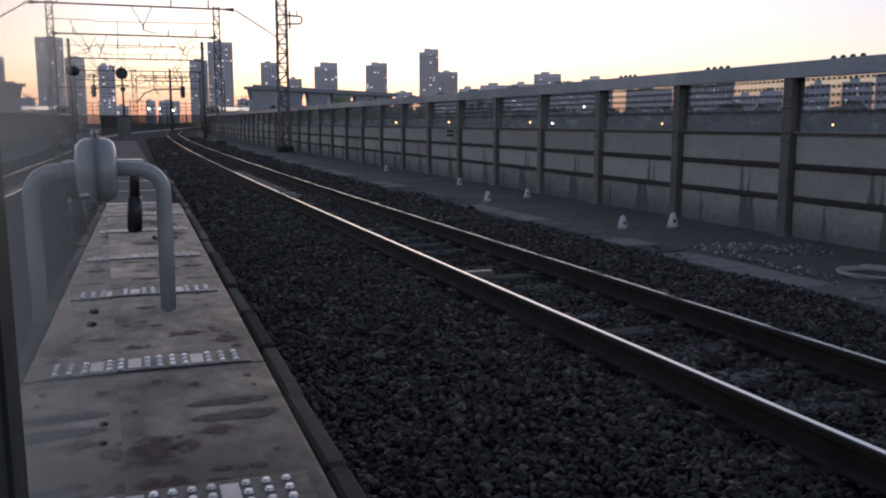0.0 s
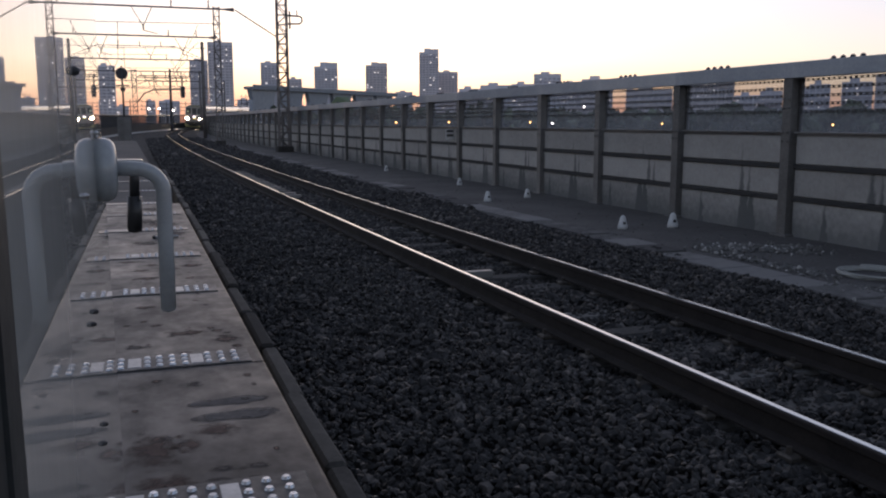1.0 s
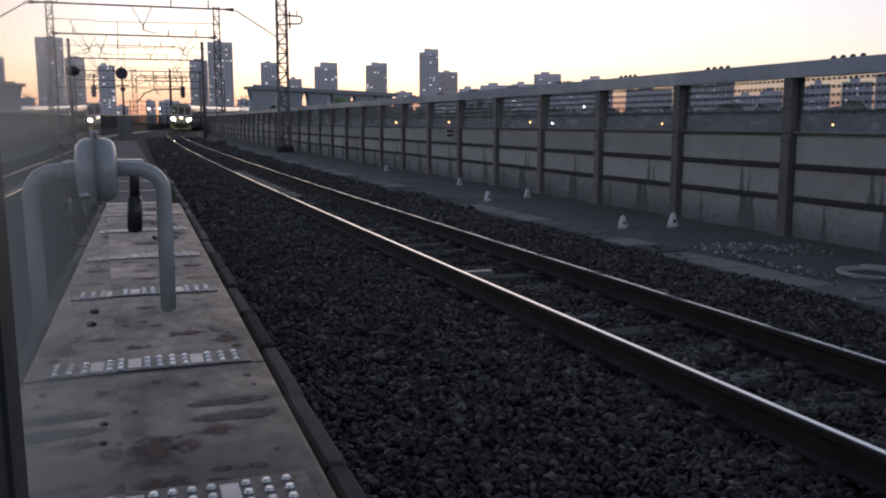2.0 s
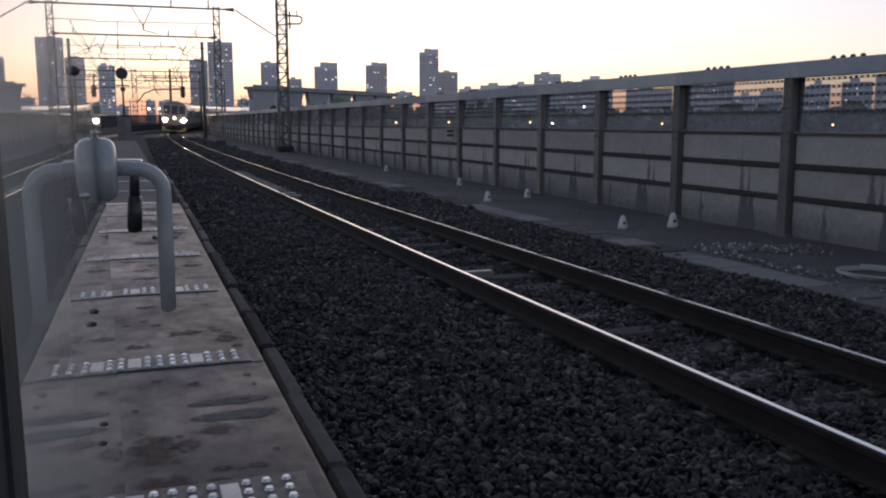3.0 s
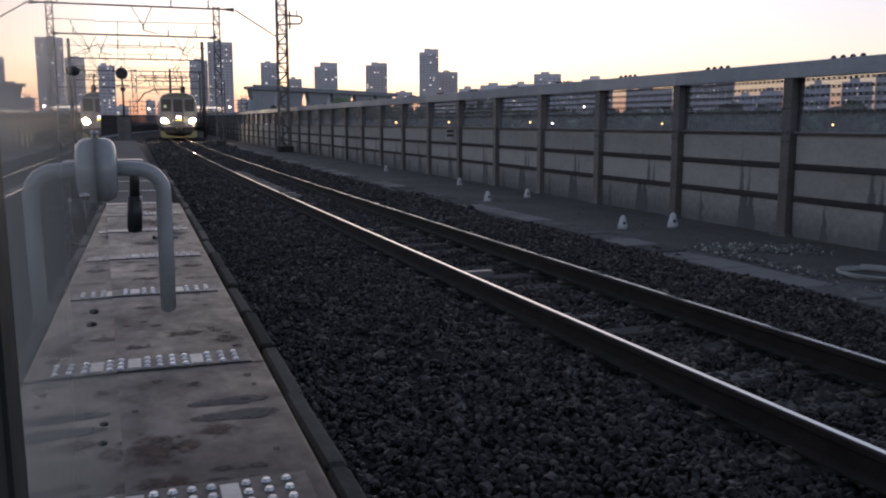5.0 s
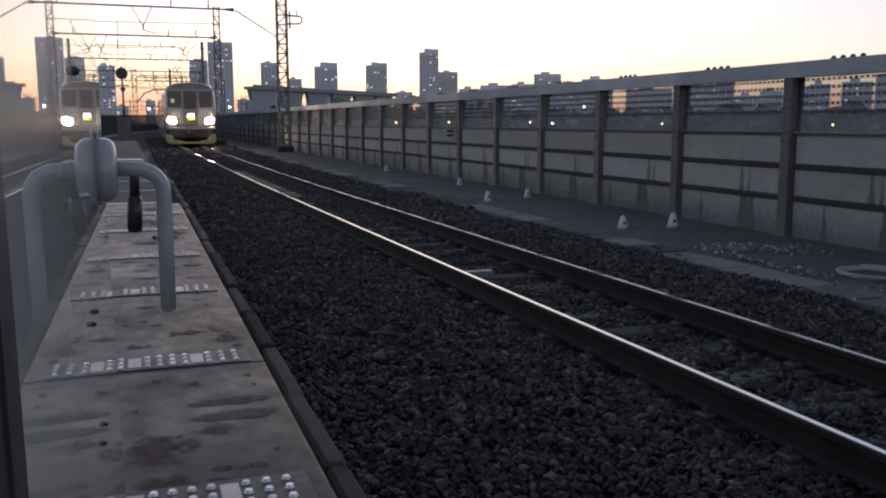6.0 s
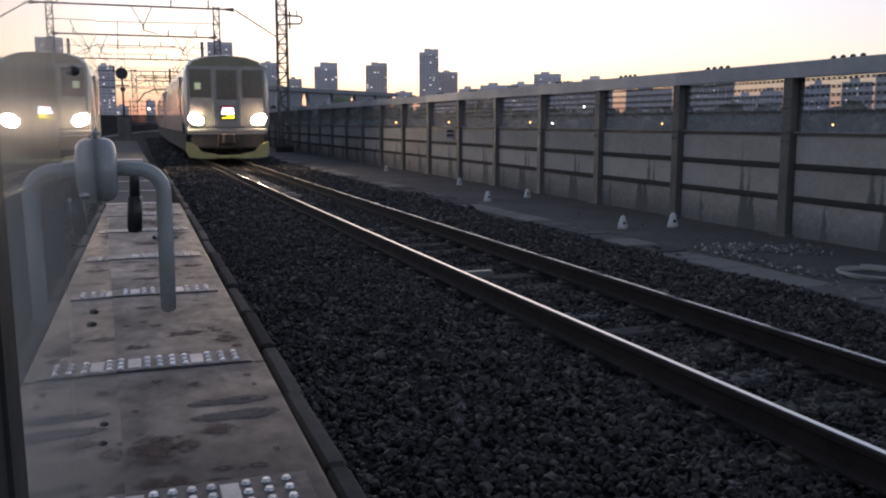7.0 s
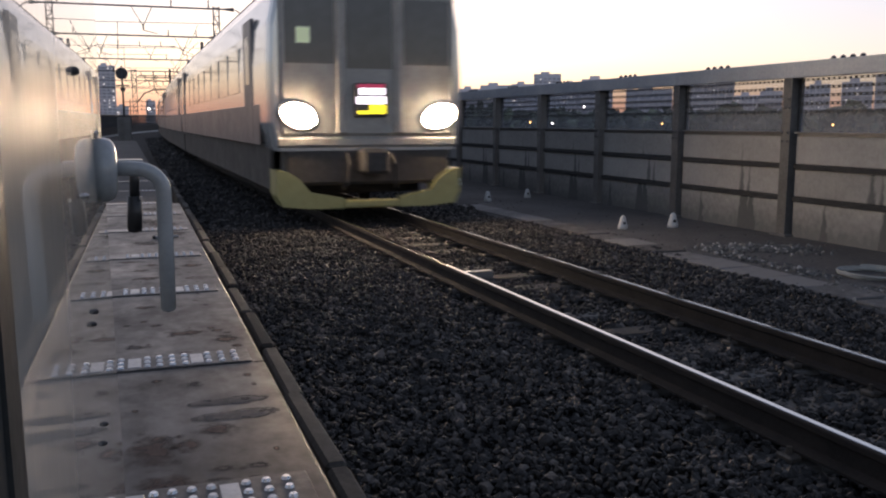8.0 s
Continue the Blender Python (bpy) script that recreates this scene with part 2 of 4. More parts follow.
# ---- shape helpers ----
def obj(name, bm, material, parent=None, label="", smooth=False):
    me = bpy.data.meshes.new(name)
    bmesh.ops.recalc_face_normals(bm, faces=bm.faces)
    bm.to_mesh(me)
    bm.free()
    for mat in material if isinstance(material, (list, tuple)) else [material]:
        me.materials.append(mat)
    if smooth:
        for p in me.polygons:
            p.use_smooth = True
    ob = new(name, me)
    if parent is not None:
        ob.parent = parent
    if label:
        tagged(ob, label)
    return ob


def part(name, bm, material, parent, label="", smooth=False):
    return obj(name, bm, material, parent, label, smooth)


def share(name, source, parent, m):
    """Another object on the same mesh."""
    ob = new(name, source.data)
    ob.parent = parent
    ob.matrix_basis = m
    return ob


def thing(name, label, category, m=None, group="", kind=""):
    ob = new(name)
    ob.empty_display_size = 0.2
    if m is not None:
        ob.matrix_basis = m
    return tagged(ob, label, category, group, kind)


def box(bm, lo, hi, bevel=0.0):
    r = bmesh.ops.create_cube(bm, size=1)
    c = [(a + b) / 2 for a, b in zip(lo, hi)]
    s = [abs(b - a) for a, b in zip(lo, hi)]
    bmesh.ops.transform(bm, matrix=Matrix.LocRotScale(c, None, s), verts=r["verts"])
    if bevel:
        edges = list({e for v in r["verts"] for e in v.link_edges})
        bmesh.ops.bevel(bm, geom=edges, offset=bevel, segments=1, affect="EDGES")
    return bm


def rod(bm, a, b, r1, r2=None, seg=8):
    a, b = Vector(a), Vector(b)
    d = b - a
    m = Matrix.Translation((a + b) / 2) @ d.to_track_quat("Z", "Y").to_matrix().to_4x4()
    bmesh.ops.create_cone(bm, cap_ends=True, segments=seg, radius1=r1, radius2=r1 if r2 is None else r2, depth=d.length, matrix=m)
    return bm


def ball(bm, c, r, sx=1, sy=1, sz=1, u=12, v=8):
    bmesh.ops.create_uvsphere(bm, u_segments=u, v_segments=v, radius=r, matrix=Matrix.LocRotScale(c, None, (sx, sy, sz)))
    return bm


def pipe(bm, points, r, seg=12, cap=True):
    pts = [Vector(p) for p in points]
    rings = []
    up = None
    for i, p in enumerate(pts):
        d = (pts[min(i + 1, len(pts) - 1)] - pts[max(i - 1, 0)]).normalized()
        if up is None:
            up = d.orthogonal().normalized()
        up = (up - d * up.dot(d)).normalized()
        side = d.cross(up)
        rings.append([bm.verts.new(p + r * (math.cos(2 * math.pi * k / seg) * up + math.sin(2 * math.pi * k / seg) * side)) for k in range(seg)])
    for a, b in zip(rings, rings[1:]):
        for k in range(seg):
            bm.faces.new((a[k], a[(k + 1) % seg], b[(k + 1) % seg], b[k]))
    if cap:
        bm.faces.new(rings[0])
        bm.faces.new(rings[-1])
    return bm


def sweep(bm, path, profile, closed=True):
    """Sweep a profile of (side, up) along a path of (point, right, up)."""
    rings = [[bm.verts.new(p + right * a + up * b) for a, b in profile] for p, right, up in path]
    n = len(profile)
    for r0, r1 in zip(rings, rings[1:]):
        for k in range(n if closed else n - 1):
            bm.faces.new((r0[k], r0[(k + 1) % n], r1[(k + 1) % n], r1[k]))
    if closed:
        bm.faces.new(rings[0])
        bm.faces.new(rings[-1])
    return bm


# ---- the line of the track ----
CENTRE, RADIUS = (1585.95, 42.53), 1583.0


def line_x(y):
    x = CENTRE[0] - math.sqrt(RADIUS ** 2 - (y - CENTRE[1]) ** 2)
    if y > 50:
        x -= 1.6e-4 * (y - 50) ** 2
    if y > 98:
        x += 1.6e-3 * (y - 98) ** 2
    return x + 0.2 * math.exp(-((y - 116) / 14) ** 2)


def rise(y):
    """The far end of the line climbs gently."""
    return 5.9e-5 * (y - 60) ** 2 if y > 60 else 0.0


def on_line(y, off=0.0, z=0.0):
    """A point beside the track's middle (off to the right), with its heading in degrees about z."""
    dx = (line_x(y + 0.05) - line_x(y - 0.05)) / 0.1
    n = math.hypot(dx, 1)
    return Vector((line_x(y) + off / n, y - off * dx / n, z + rise(y))), Vector((1 / n, -dx / n, 0)), -math.degrees(math.atan2(dx, 1))


def path_along(y0, y1, step, off, z=0.0):
    out = []
    n = max(2, int((y1 - y0) / step) + 1)
    for i in range(n):
        y = y0 + (y1 - y0) * i / (n - 1)
        p, right, _ = on_line(y, off(y) if callable(off) else off, z)
        out.append((p, right, Vector((0, 0, 1))))
    return out


def barrier_off(y):
    return float(np.interp(y, (10, 15, 21, 26, 34, 46, 84, 115), (5.2, 5.25, 5.36, 5.36, 5.28, 5.12, 4.6, 3.8)))


# ---- ground ----
def build_ground():
    bm = bmesh.new()
    xs = [-3000, -400, -60, -12, -3, 0.6, 5.5, 9, 14, 60, 400, 3000]
    ys = [-600, -60, -8, 0, 8, 20, 40, 80, 140, 220, 400, 1000, 4000]
    grid = [[bm.verts.new((x, y, -0.45)) for x in xs] for y in ys]
    for a, b in zip(grid, grid[1:]):
        for i in range(len(xs) - 1):
            bm.faces.new((a[i], a[i + 1], b[i + 1], b[i]))
    return tagged(obj("ground", bm, M["ground"]), "dark bare earth and old concrete below the viaduct deck", "ground", kind="structure")


def build_walkway():
    """The low concrete deck between the ballast and the barrier."""
    bm = bmesh.new()
    edge = lambda y: 2.35 + 0.12 * math.sin(y * 0.9) + 0.08 * math.sin(y * 2.3) + (0.0 if y > 16 else 0.05) if y < 26 else 2.55
    left = path_along(-6, 235, 1.2, edge)
    right = path_along(-6, 235, 1.2, 6.2)
    rows = []
    for (p, _, _), (q, _, _) in zip(left, right):
        rows.append([bm.verts.new(v) for v in (p + Vector((0, 0, -0.44)), p + Vector((0, 0, -0.2)), q + Vector((0, 0, -0.2)), q + Vector((0, 0, -0.44)))])
    for a, b in zip(rows, rows[1:]):
        for k in range(3):
            bm.faces.new((a[k], a[k + 1], b[k + 1], b[k]))
    walk_deck = tagged(obj("pavement", bm, M["walkway"]), "grey worn concrete deck with a row of trough lids beside the ballast", "pavement", kind="structure")
    # concrete trough lids along the ballast's edge, uneven and part buried
    rng = random.Random(21)
    src = None
    y = 3.2
    while y < 96:
        p, _, turn = on_line(y, 2.72 + 0.05 * math.sin(y * 0.7) - 0.1 * math.exp(-((y - 10.5) / 2.2) ** 2), -0.2)
        m = pose(p.x, p.y, p.z + rng.uniform(-0.012, 0.006), rng.uniform(-0.5, 0.5), rng.uniform(-1.2, 1.2), turn + rng.uniform(-1, 1))
        if src is None:
            b = bmesh.new()
            box(b, (-0.23, -0.29, -0.05), (0.23, 0.29, 0.035), 0.012)
            src = part("trough_lid", b, M["trough"], walk_deck)
            src.matrix_basis = m
        else:
            share("trough_lid", src, walk_deck, m)
        y += 0.6
    return walk_deck


def stones(name, label, count, place, size, material):
    """Crushed stones as one joined mesh: place(n) gives their middles."""
    phi = (1 + 5 ** 0.5) / 2
    base = np.array([(-1, phi, 0), (1, phi, 0), (-1, -phi, 0), (1, -phi, 0), (0, -1, phi), (0, 1, phi), (0, -1, -phi), (0, 1, -phi), (phi, 0, -1), (phi, 0, 1), (-phi, 0, -1), (-phi, 0, 1)]) / 1.9
    tri = np.array([(0, 11, 5), (0, 5, 1), (0, 1, 7), (0, 7, 10), (0, 10, 11), (1, 5, 9), (5, 11, 4), (11, 10, 2), (10, 7, 6), (7, 1, 8), (3, 9, 4), (3, 4, 2), (3, 2, 6), (3, 6, 8), (3, 8, 9), (4, 9, 5), (2, 4, 11), (6, 2, 10), (8, 6, 7), (9, 8, 1)])
    rng = np.random.default_rng(count)
    mid = place(rng, count)
    n = len(mid)
    v = base[None] * rng.uniform(0.6, 1.35, (n, 12, 1))
    v = v * rng.uniform(0.55, 1.3, (n, 1, 3))
    q = rng.normal(size=(n, 4))
    q /= np.linalg.norm(q, axis=1)[:, None]
    w, x, y, z = q.T
    rot = np.stack([1 - 2 * (y * y + z * z), 2 * (x * y - z * w), 2 * (x * z + y * w), 2 * (x * y + z * w), 1 - 2 * (x * x + z * z), 2 * (y * z - x * w), 2 * (x * z - y * w), 2 * (y * z + x * w), 1 - 2 * (x * x + y * y)], 1).reshape(n, 3, 3)
    v = np.einsum("nij,nkj->nki", rot, v) * (size * rng.lognormal(0, 0.3, (n, 1, 1))) + mid[:, None]
    faces = (tri[None] + 12 * np.arange(n)[:, None, None]).reshape(-1, 3)
    me = bpy.data.meshes.new(name)
    me.from_pydata(v.reshape(-1, 3), [], faces)
    me.materials.append(material)
    return tagged(new(name, me), label, "gravel", kind="stuff")


def bed_height(off, y):
    """Ballast surface across the track, measured from the track's middle."""
    a = abs(off)
    if off > 1.3:
        z = -0.16 - 0.03 * min(1, (off - 1.3) / 1.2)
    elif off < -1.3:
        z = -0.165 - 0.06 * min(1, (-off - 1.3) / 1.2)
    else:
        z = -0.165 if a > 0.65 else -0.195
    z -= 0.04 * max(0.0, 1 - (abs(a - 0.6) / 0.24) ** 2)
    return z + 0.03 * noise.noise((off * 1.3, y * 0.8, 0)) + 0.02 * noise.noise((off * 5, y * 4, 3))


def build_ballast():
    bm = bmesh.new()
    offs = [-14, -9, -6] + [-4.2 + 0.15 * i for i in range(46)]
    ys = [-6 + 0.25 * i for i in range(120)] + [24 + 1.5 * i for i in range(140)]
    grid = []
    for y in ys:
        row = []
        for o in offs:
            p, _, _ = on_line(y, o)
            z = bed_height(o, y) - 0.03
            row.append(bm.verts.new((p.x, p.y, z + rise(y))))
        grid.append(row)
    for a, b in zip(grid, grid[1:]):
        for i in range(len(offs) - 1):
            bm.faces.new((a[i], a[i + 1], b[i + 1], b[i]))
    tagged(obj("ballast_bed", bm, M["ballast_bed"], smooth=True), "dark grey bed of crushed stone under the track", "ballast", kind="stuff")

    def place(y0, y1, bias):
        def f(rng, n):
            y = y0 + (y1 - y0) * rng.random(n) ** bias
            lo = np.array([0.72 - line_x(v) for v in y])
            hi = 2.5 + 0.16 * np.sin(y * 0.83) + 0.1 * np.sin(y * 2.1 + 1)
            off = lo + (hi - lo) * rng.random(n)
            out = []
            for o, v in zip(off, y):
                p, _, _ = on_line(v, o)
                out.append((p.x, p.y, bed_height(o, v) - 0.01 + 0.018 * rng.random()))
            return np.array(out)
        return f

    stones("ballast_stones", "loose dark grey crushed stones of the ballast", 12000, place(-4.5, 1.8, 1.0), 0.024, M["ballast"])
    stones("ballast_stones", "loose dark grey crushed stones of the ballast", 56000, place(1.6, 13, 1.4), 0.0185, M["ballast"])
    stones("ballast_stones", "loose dark grey crushed stones of the ballast", 26000, place(12.8, 40, 1.5), 0.029, M["ballast"])
    stones("ballast_stones", "loose dark grey crushed stones of the ballast", 14000, place(38, 90, 1.3), 0.055, M["ballast"])


# ---- track ----
def build_track():
    track = thing("railway_track", "curved narrow-gauge track with polished rail heads on concrete sleepers", "railway track", kind="structure")
    head = [(-0.014, 0.0), (0.016, 0.0), (0.0185, -0.0018), (0.016, -0.0035), (-0.014, -0.0035), (-0.0165, -0.0018)]
    web = [(-0.0325, -0.036), (-0.0325, -0.012), (-0.029, -0.005), (-0.02, -0.004), (0.02, -0.004), (0.029, -0.005), (0.0325, -0.012), (0.0325, -0.036), (0.009, -0.05), (0.009, -0.125), (0.0635, -0.143), (0.0635, -0.153), (-0.0635, -0.153), (-0.0635, -0.143), (-0.009, -0.125), (-0.009, -0.05)]
    for off in (-0.566, 0.566):
        bm = bmesh.new()
        sweep(bm, path_along(-6, 232, 0.8, off), web)
        rail = part("rail", bm, M["rail_web"], track, "rust-brown steel rail")
        bm = bmesh.new()
        sweep(bm, path_along(-6, 232, 0.8, off), head)
        part("rail_head", bm, M["rail_head"], rail, "bright polished running surface")
    bm = bmesh.new()
    box(bm, (-1.0, -0.12, -0.36), (1.0, 0.12, -0.158), 0.02)
    first = None
    bmc = bmesh.new()
    for s in (-1, 1):
        for d in (-1, 1):
            x = s * 0.566 + d * 0.095
            box(bmc, (x - 0.035, -0.05, -0.158), (x + 0.035, 0.05, -0.125), 0.008)
            rod(bmc, (x, 0, -0.13), (x, 0, -0.09), 0.014, seg=6)
    clip_data = plate = None
    for i in range(300):
        y = -2.4 + 0.62 * i
        p, _, turn = on_line(y)
        m = pose(p.x, p.y, p.z - 0.03, 0, 0, turn)
        if first is None:
            first = part("sleeper", bm, M["sleeper"], track)
            first.matrix_basis = m
            clip_data = part("rail_clip", bmc, M["clip"], first)
        else:
            s = share("sleeper", first, track, m)
            if i < 70:
                share("rail_clip", clip_data, s, Matrix())
            if 33 <= i < 49 or i == 17:
                if plate is None:
                    bp = bmesh.new()
                    box(bp, (-0.36, -0.045, -0.158), (0.0, 0.045, -0.085), 0.006)
                    plate = part("tie_plate", bp, M["plate"], s, "pale worn plate")
                else:
                    share("tie_plate", plate, s, Matrix())


# ---- barrier on the far side ----
def build_barrier():
    wall = thing("wall_barrier", "grey concrete-panel noise barrier with steel posts and a clear upper band", "noise barrier", kind="structure")
    step, z0 = 2.6, -0.2
    ys = [-0.55 + step * i for i in range(0, 71)]
    mesh = {}

    def put(name, maker, m, label=""):
        if name not in mesh:
            b, mat = maker()
            o = part(name, b, mat, wall, label)
            o.matrix_basis = m
            mesh[name] = o
        else:
            o = share(name, mesh[name], wall, m)
            if label:
                tagged(o, label)
        return o

    def post():
        b = bmesh.new()
        box(b, (-0.085, -0.12, 0), (0.085, -0.1, 2.16), 0.004)
        box(b, (-0.085, 0.075, 0), (0.085, 0.10, 2.16), 0.004)
        box(b, (-0.012, -0.101, 0), (0.012, 0.08, 2.16))
        box(b, (-0.16, -0.17, 0), (0.16, 0.14, 0.025), 0.004)
        for z in (1.3, 1.42, 1.75, 1.87):
            for x in (-0.05, 0.05):
                rod(b, (x, -0.12, z), (x, -0.145, z), 0.014, seg=6)
        return b, M["post"]

    def plank(lo, hi):
        def f():
            b = bmesh.new()
            box(b, (0.115, -0.03, lo), (step - 0.115, 0.05, hi), 0.012)
            return b, M["concrete"]
        return f

    def rib(z):
        def f():
            b = bmesh.new()
            box(b, (0.115, -0.06, z - 0.034), (step - 0.115, 0.04, z + 0.034), 0.008)
            return b, M["rib"]
        return f

    def sill():
        b = bmesh.new()
        box(b, (0.115, -0.075, 1.405), (step - 0.115, 0.07, 1.43), 0.006)
        box(b, (0.115, -0.02, 1.368), (step - 0.115, 0.03, 1.405))
        return b, M["post"]

    def pane():
        b = bmesh.new()
        box(b, (0.115, 0.02, 1.432), (step - 0.115, 0.028, 2.14))
        return b, M["pane"]

    def wires():
        b = bmesh.new()
        for k in range(5):
            z = 1.70 + 0.105 * k
            for dz in (-0.014, 0.014):
                box(b, (0.115, -0.012, z + dz - 0.004), (step - 0.115, -0.004, z + dz + 0.004))
            n = 26
            for i in range(n):
                x = 0.16 + (step - 0.32) * i / (n - 1)
                box(b, (x - 0.016, -0.012, z - 0.012), (x + 0.016, -0.004, z + 0.012))
        return b, M["wire"]

    def beam():
        b = bmesh.new()
        box(b, (0.0, -0.131, 2.15), (step, 0.09, 2.17), 0.004)
        box(b, (0.0, -0.131, 2.33), (step, 0.09, 2.35), 0.004)
        box(b, (0.0, -0.012, 2.17), (step, 0.012, 2.33))
        box(b, (0.0, -0.145, 2.145), (step, -0.13, 2.355), 0.004)
        return b, M["cap"]

    def bolts():
        b = bmesh.new()
        for k in range(4):
            x = -0.24 + 0.16 * k + 0.95
            rod(b, (x, -0.04, 2.35), (x, -0.04, 2.365), 0.045, seg=8)
            ball(b, (x, -0.04, 2.37), 0.034, u=8, v=5)
        return b, M["dark_steel"]

    for i, (y0, y1) in enumerate(zip(ys, ys[1:])):
        a, _, _ = on_line(y0, barrier_off(y0))
        c, _, _ = on_line(y1, barrier_off(y1))
        turn = math.degrees(math.atan2(c.y - a.y, c.x - a.x))
        # local x runs back along the barrier and local -y faces the track
        m = pose(c.x, c.y, z0 + c.z, 0, 0, turn + 180)
        put("post", post, m)
        put("panel_top", plank(0.995, 1.366), m)
        put("panel_middle", plank(0.555, 0.925), m)
        put("panel_foot", plank(-0.1, 0.485), m)
        put("upper_rib", rib(0.96), m)
        put("lower_rib", rib(0.52), m)
        put("sill", sill, m)
        put("beam", beam, m)
        put("clear_pane", pane, m).visible_shadow = False
        if i < 30:
            put("wire_row", wires, m)
            put("cap_bolts", bolts, m)
    return wall


# ---- the deck beside the carriage ----
DECK = 0.37


def build_deck():
    deck = thing("steel_deck", "weathered steel service deck with studded tread strips and rust stains", "walkway deck", kind="structure")
    prof = [(-0.95, DECK), (0.452, DECK), (0.460, DECK - 0.003), (0.466, DECK - 0.012), (0.466, DECK - 0.16), (0.455, DECK - 0.16), (0.455, DECK - 0.02), (-0.95, DECK - 0.02)]
    joints = [-1.5, 0.74, 2.19, 3.64, 5.28, 6.75, 8.45, 9.92, 11.3]
    for a, b in zip(joints, joints[1:]):
        bm = bmesh.new()
        sweep(bm, [(Vector((0, y, 0)), Vector((1, 0, 0)), Vector((0, 0, 1))) for y in (a + 0.002, b - 0.002)], prof)
        part("deck_plate", bm, M["deck"], deck)
    narrow = [(x - 0.08 if x > 0 else x, z) for x, z in prof]
    for k in range(13):
        a = 11.3 + 3.0 * k
        bm = bmesh.new()
        lean = lambda y: -0.0112 * (y - 11.3)
        sweep(bm, [(Vector((lean(y), y, 0)), Vector((1, 0, 0)), Vector((0, 0, 1))) for y in (a + 0.003, a + 2.997)], narrow)
        part("deck_plate", bm, M["walkway"], deck, "dull dark concrete plate")
    # studded strips
    studs = bmesh.new()
    rod(studs, (0, 0, 0), (0, 0, 0.008), 0.0145, 0.010, seg=10)
    first = None
    for k, y in enumerate([2.30, 3.75, 5.39, 6.86, 8.56, 10.03, 11.4, 13.5, 15.7, 18.3]):
        bm = bmesh.new()
        box(bm, (-0.9, y - 0.105, DECK - 0.01), (0.412 if k < 6 else 0.34, y + 0.105, DECK + 0.006), 0.003)
        strip = part("tread_strip", bm, M["tread"], deck, "dull studded tread strip")
        cols = [-0.105, -0.002, 0.046, 0.096, 0.147, 0.24, 0.295, 0.35]
        for x in (-0.052, 0.195):
            bm = bmesh.new()
            box(bm, (x - 0.026, y - 0.075, DECK + 0.002), (x + 0.026, y + 0.07, DECK + 0.0085), 0.002)
            part("worn_patch", bm, M["pale_patch"], strip, "pale worn square")
        if k > 2:
            bm = bmesh.new()
            for x in cols:
                for j in range(3):
                    rod(bm, (x, y - 0.062 + 0.062 * j, DECK + 0.006), (x, y - 0.062 + 0.062 * j, DECK + 0.014), 0.0145, 0.010, seg=6)
            part("studs", bm, M["stud"], strip)
            continue
        for x in cols:
            for j in range(3):
                m = pose(x, y - 0.062 + 0.062 * j, DECK + 0.006)
                if first is None:
                    first = part("stud", studs, M["stud"], strip)
                    first.matrix_basis = m
                else:
                    share("stud", first, strip, m)
    # stains and two prints of shoes
    rng = random.Random(5)

    def blot(name, cx, cy, rx, ry, material, label, turn=0.0, waist=0.0, lift=0.0015):
        b = bmesh.new()
        top = []
        for i in range(28):
            a = 2 * math.pi * i / 28
            x, y = math.cos(a), math.sin(a)
            yy = y * (1 - waist * math.exp(-((x + 0.15) / 0.3) ** 2)) * (1 + 0.18 * x if waist else 1)
            wob = 1 + (0.03 if waist else 0.22) * noise.noise((cx * 7 + x * 1.7, cy * 5 + y * 1.7, rx * 40))
            px, py = rx * x * wob, ry * yy * wob
            c, s = math.cos(turn), math.sin(turn)
            top.append(b.verts.new((cx + c * px - s * py, cy + s * px + c * py, DECK + lift)))
        b.faces.new(top)
        return part(name, b, material, deck, label)

    blot("shoe_print", 0.265, 3.135, 0.145, 0.05, M["print"], "dark damp shoe print", 0.03, 0.35)
    blot("shoe_print", 0.275, 2.975, 0.15, 0.058, M["print"], "dark damp shoe print", 0.03, 0.35, 0.0018)
    films = [(0.001, 2.707, 0.1, 0.22, 'rust'), (0.1, 2.723, 0.07, 0.07, 'rust'), (0.04, 2.427, 0.12, 0.1, 'rust'), (0.183, 2.505, 0.06, 0.035, 'blot'), (0.278, 2.494, 0.06, 0.035, 'blot'), (0.176, 2.421, 0.05, 0.03, 'blot'), (0.276, 2.408, 0.05, 0.03, 'blot'), (-0.037, 4.047, 0.075, 0.06, 'blot'), (-0.006, 4.927, 0.07, 0.06, 'rust'), (0.043, 4.46, 0.06, 0.035, 'rust'), (-0.088, 4.492, 0.04, 0.03, 'blot'), (0.179, 4.252, 0.12, 0.1, 'rust'), (0.346, 4.078, 0.1, 0.12, 'rust'), (0.166, 3.39, 0.05, 0.05, 'blot'), (0.204, 2.847, 0.09, 0.1, 'rust'), (0.442, 3.635, 0.04, 0.02, 'blot'), (-0.107, 6.595, 0.12, 0.07, 'rust'), (-0.032, 6.188, 0.1, 0.06, 'rust'), (0.323, 6.315, 0.1, 0.1, 'rust')]
    for x, y, rx, ry, which in films:
        blot("stain", x, y, rx, ry, M[which], "rust-brown stain" if which == "rust" else "dark oily stain", 0.1, lift=0.0012)
    spots = [(0.05, 7.6, 0.16, 0.2), (0.2, 9.0, 0.2, 0.3), (0.05, 9.3, 0.2, 0.25), (0.1, 10.6, 0.22, 0.3), (0.3, 8.2, 0.14, 0.2), (0.02, 5.85, 0.1, 0.08), (0.16, 6.2, 0.1, 0.08), (0.05, 6.4, 0.08, 0.08)]
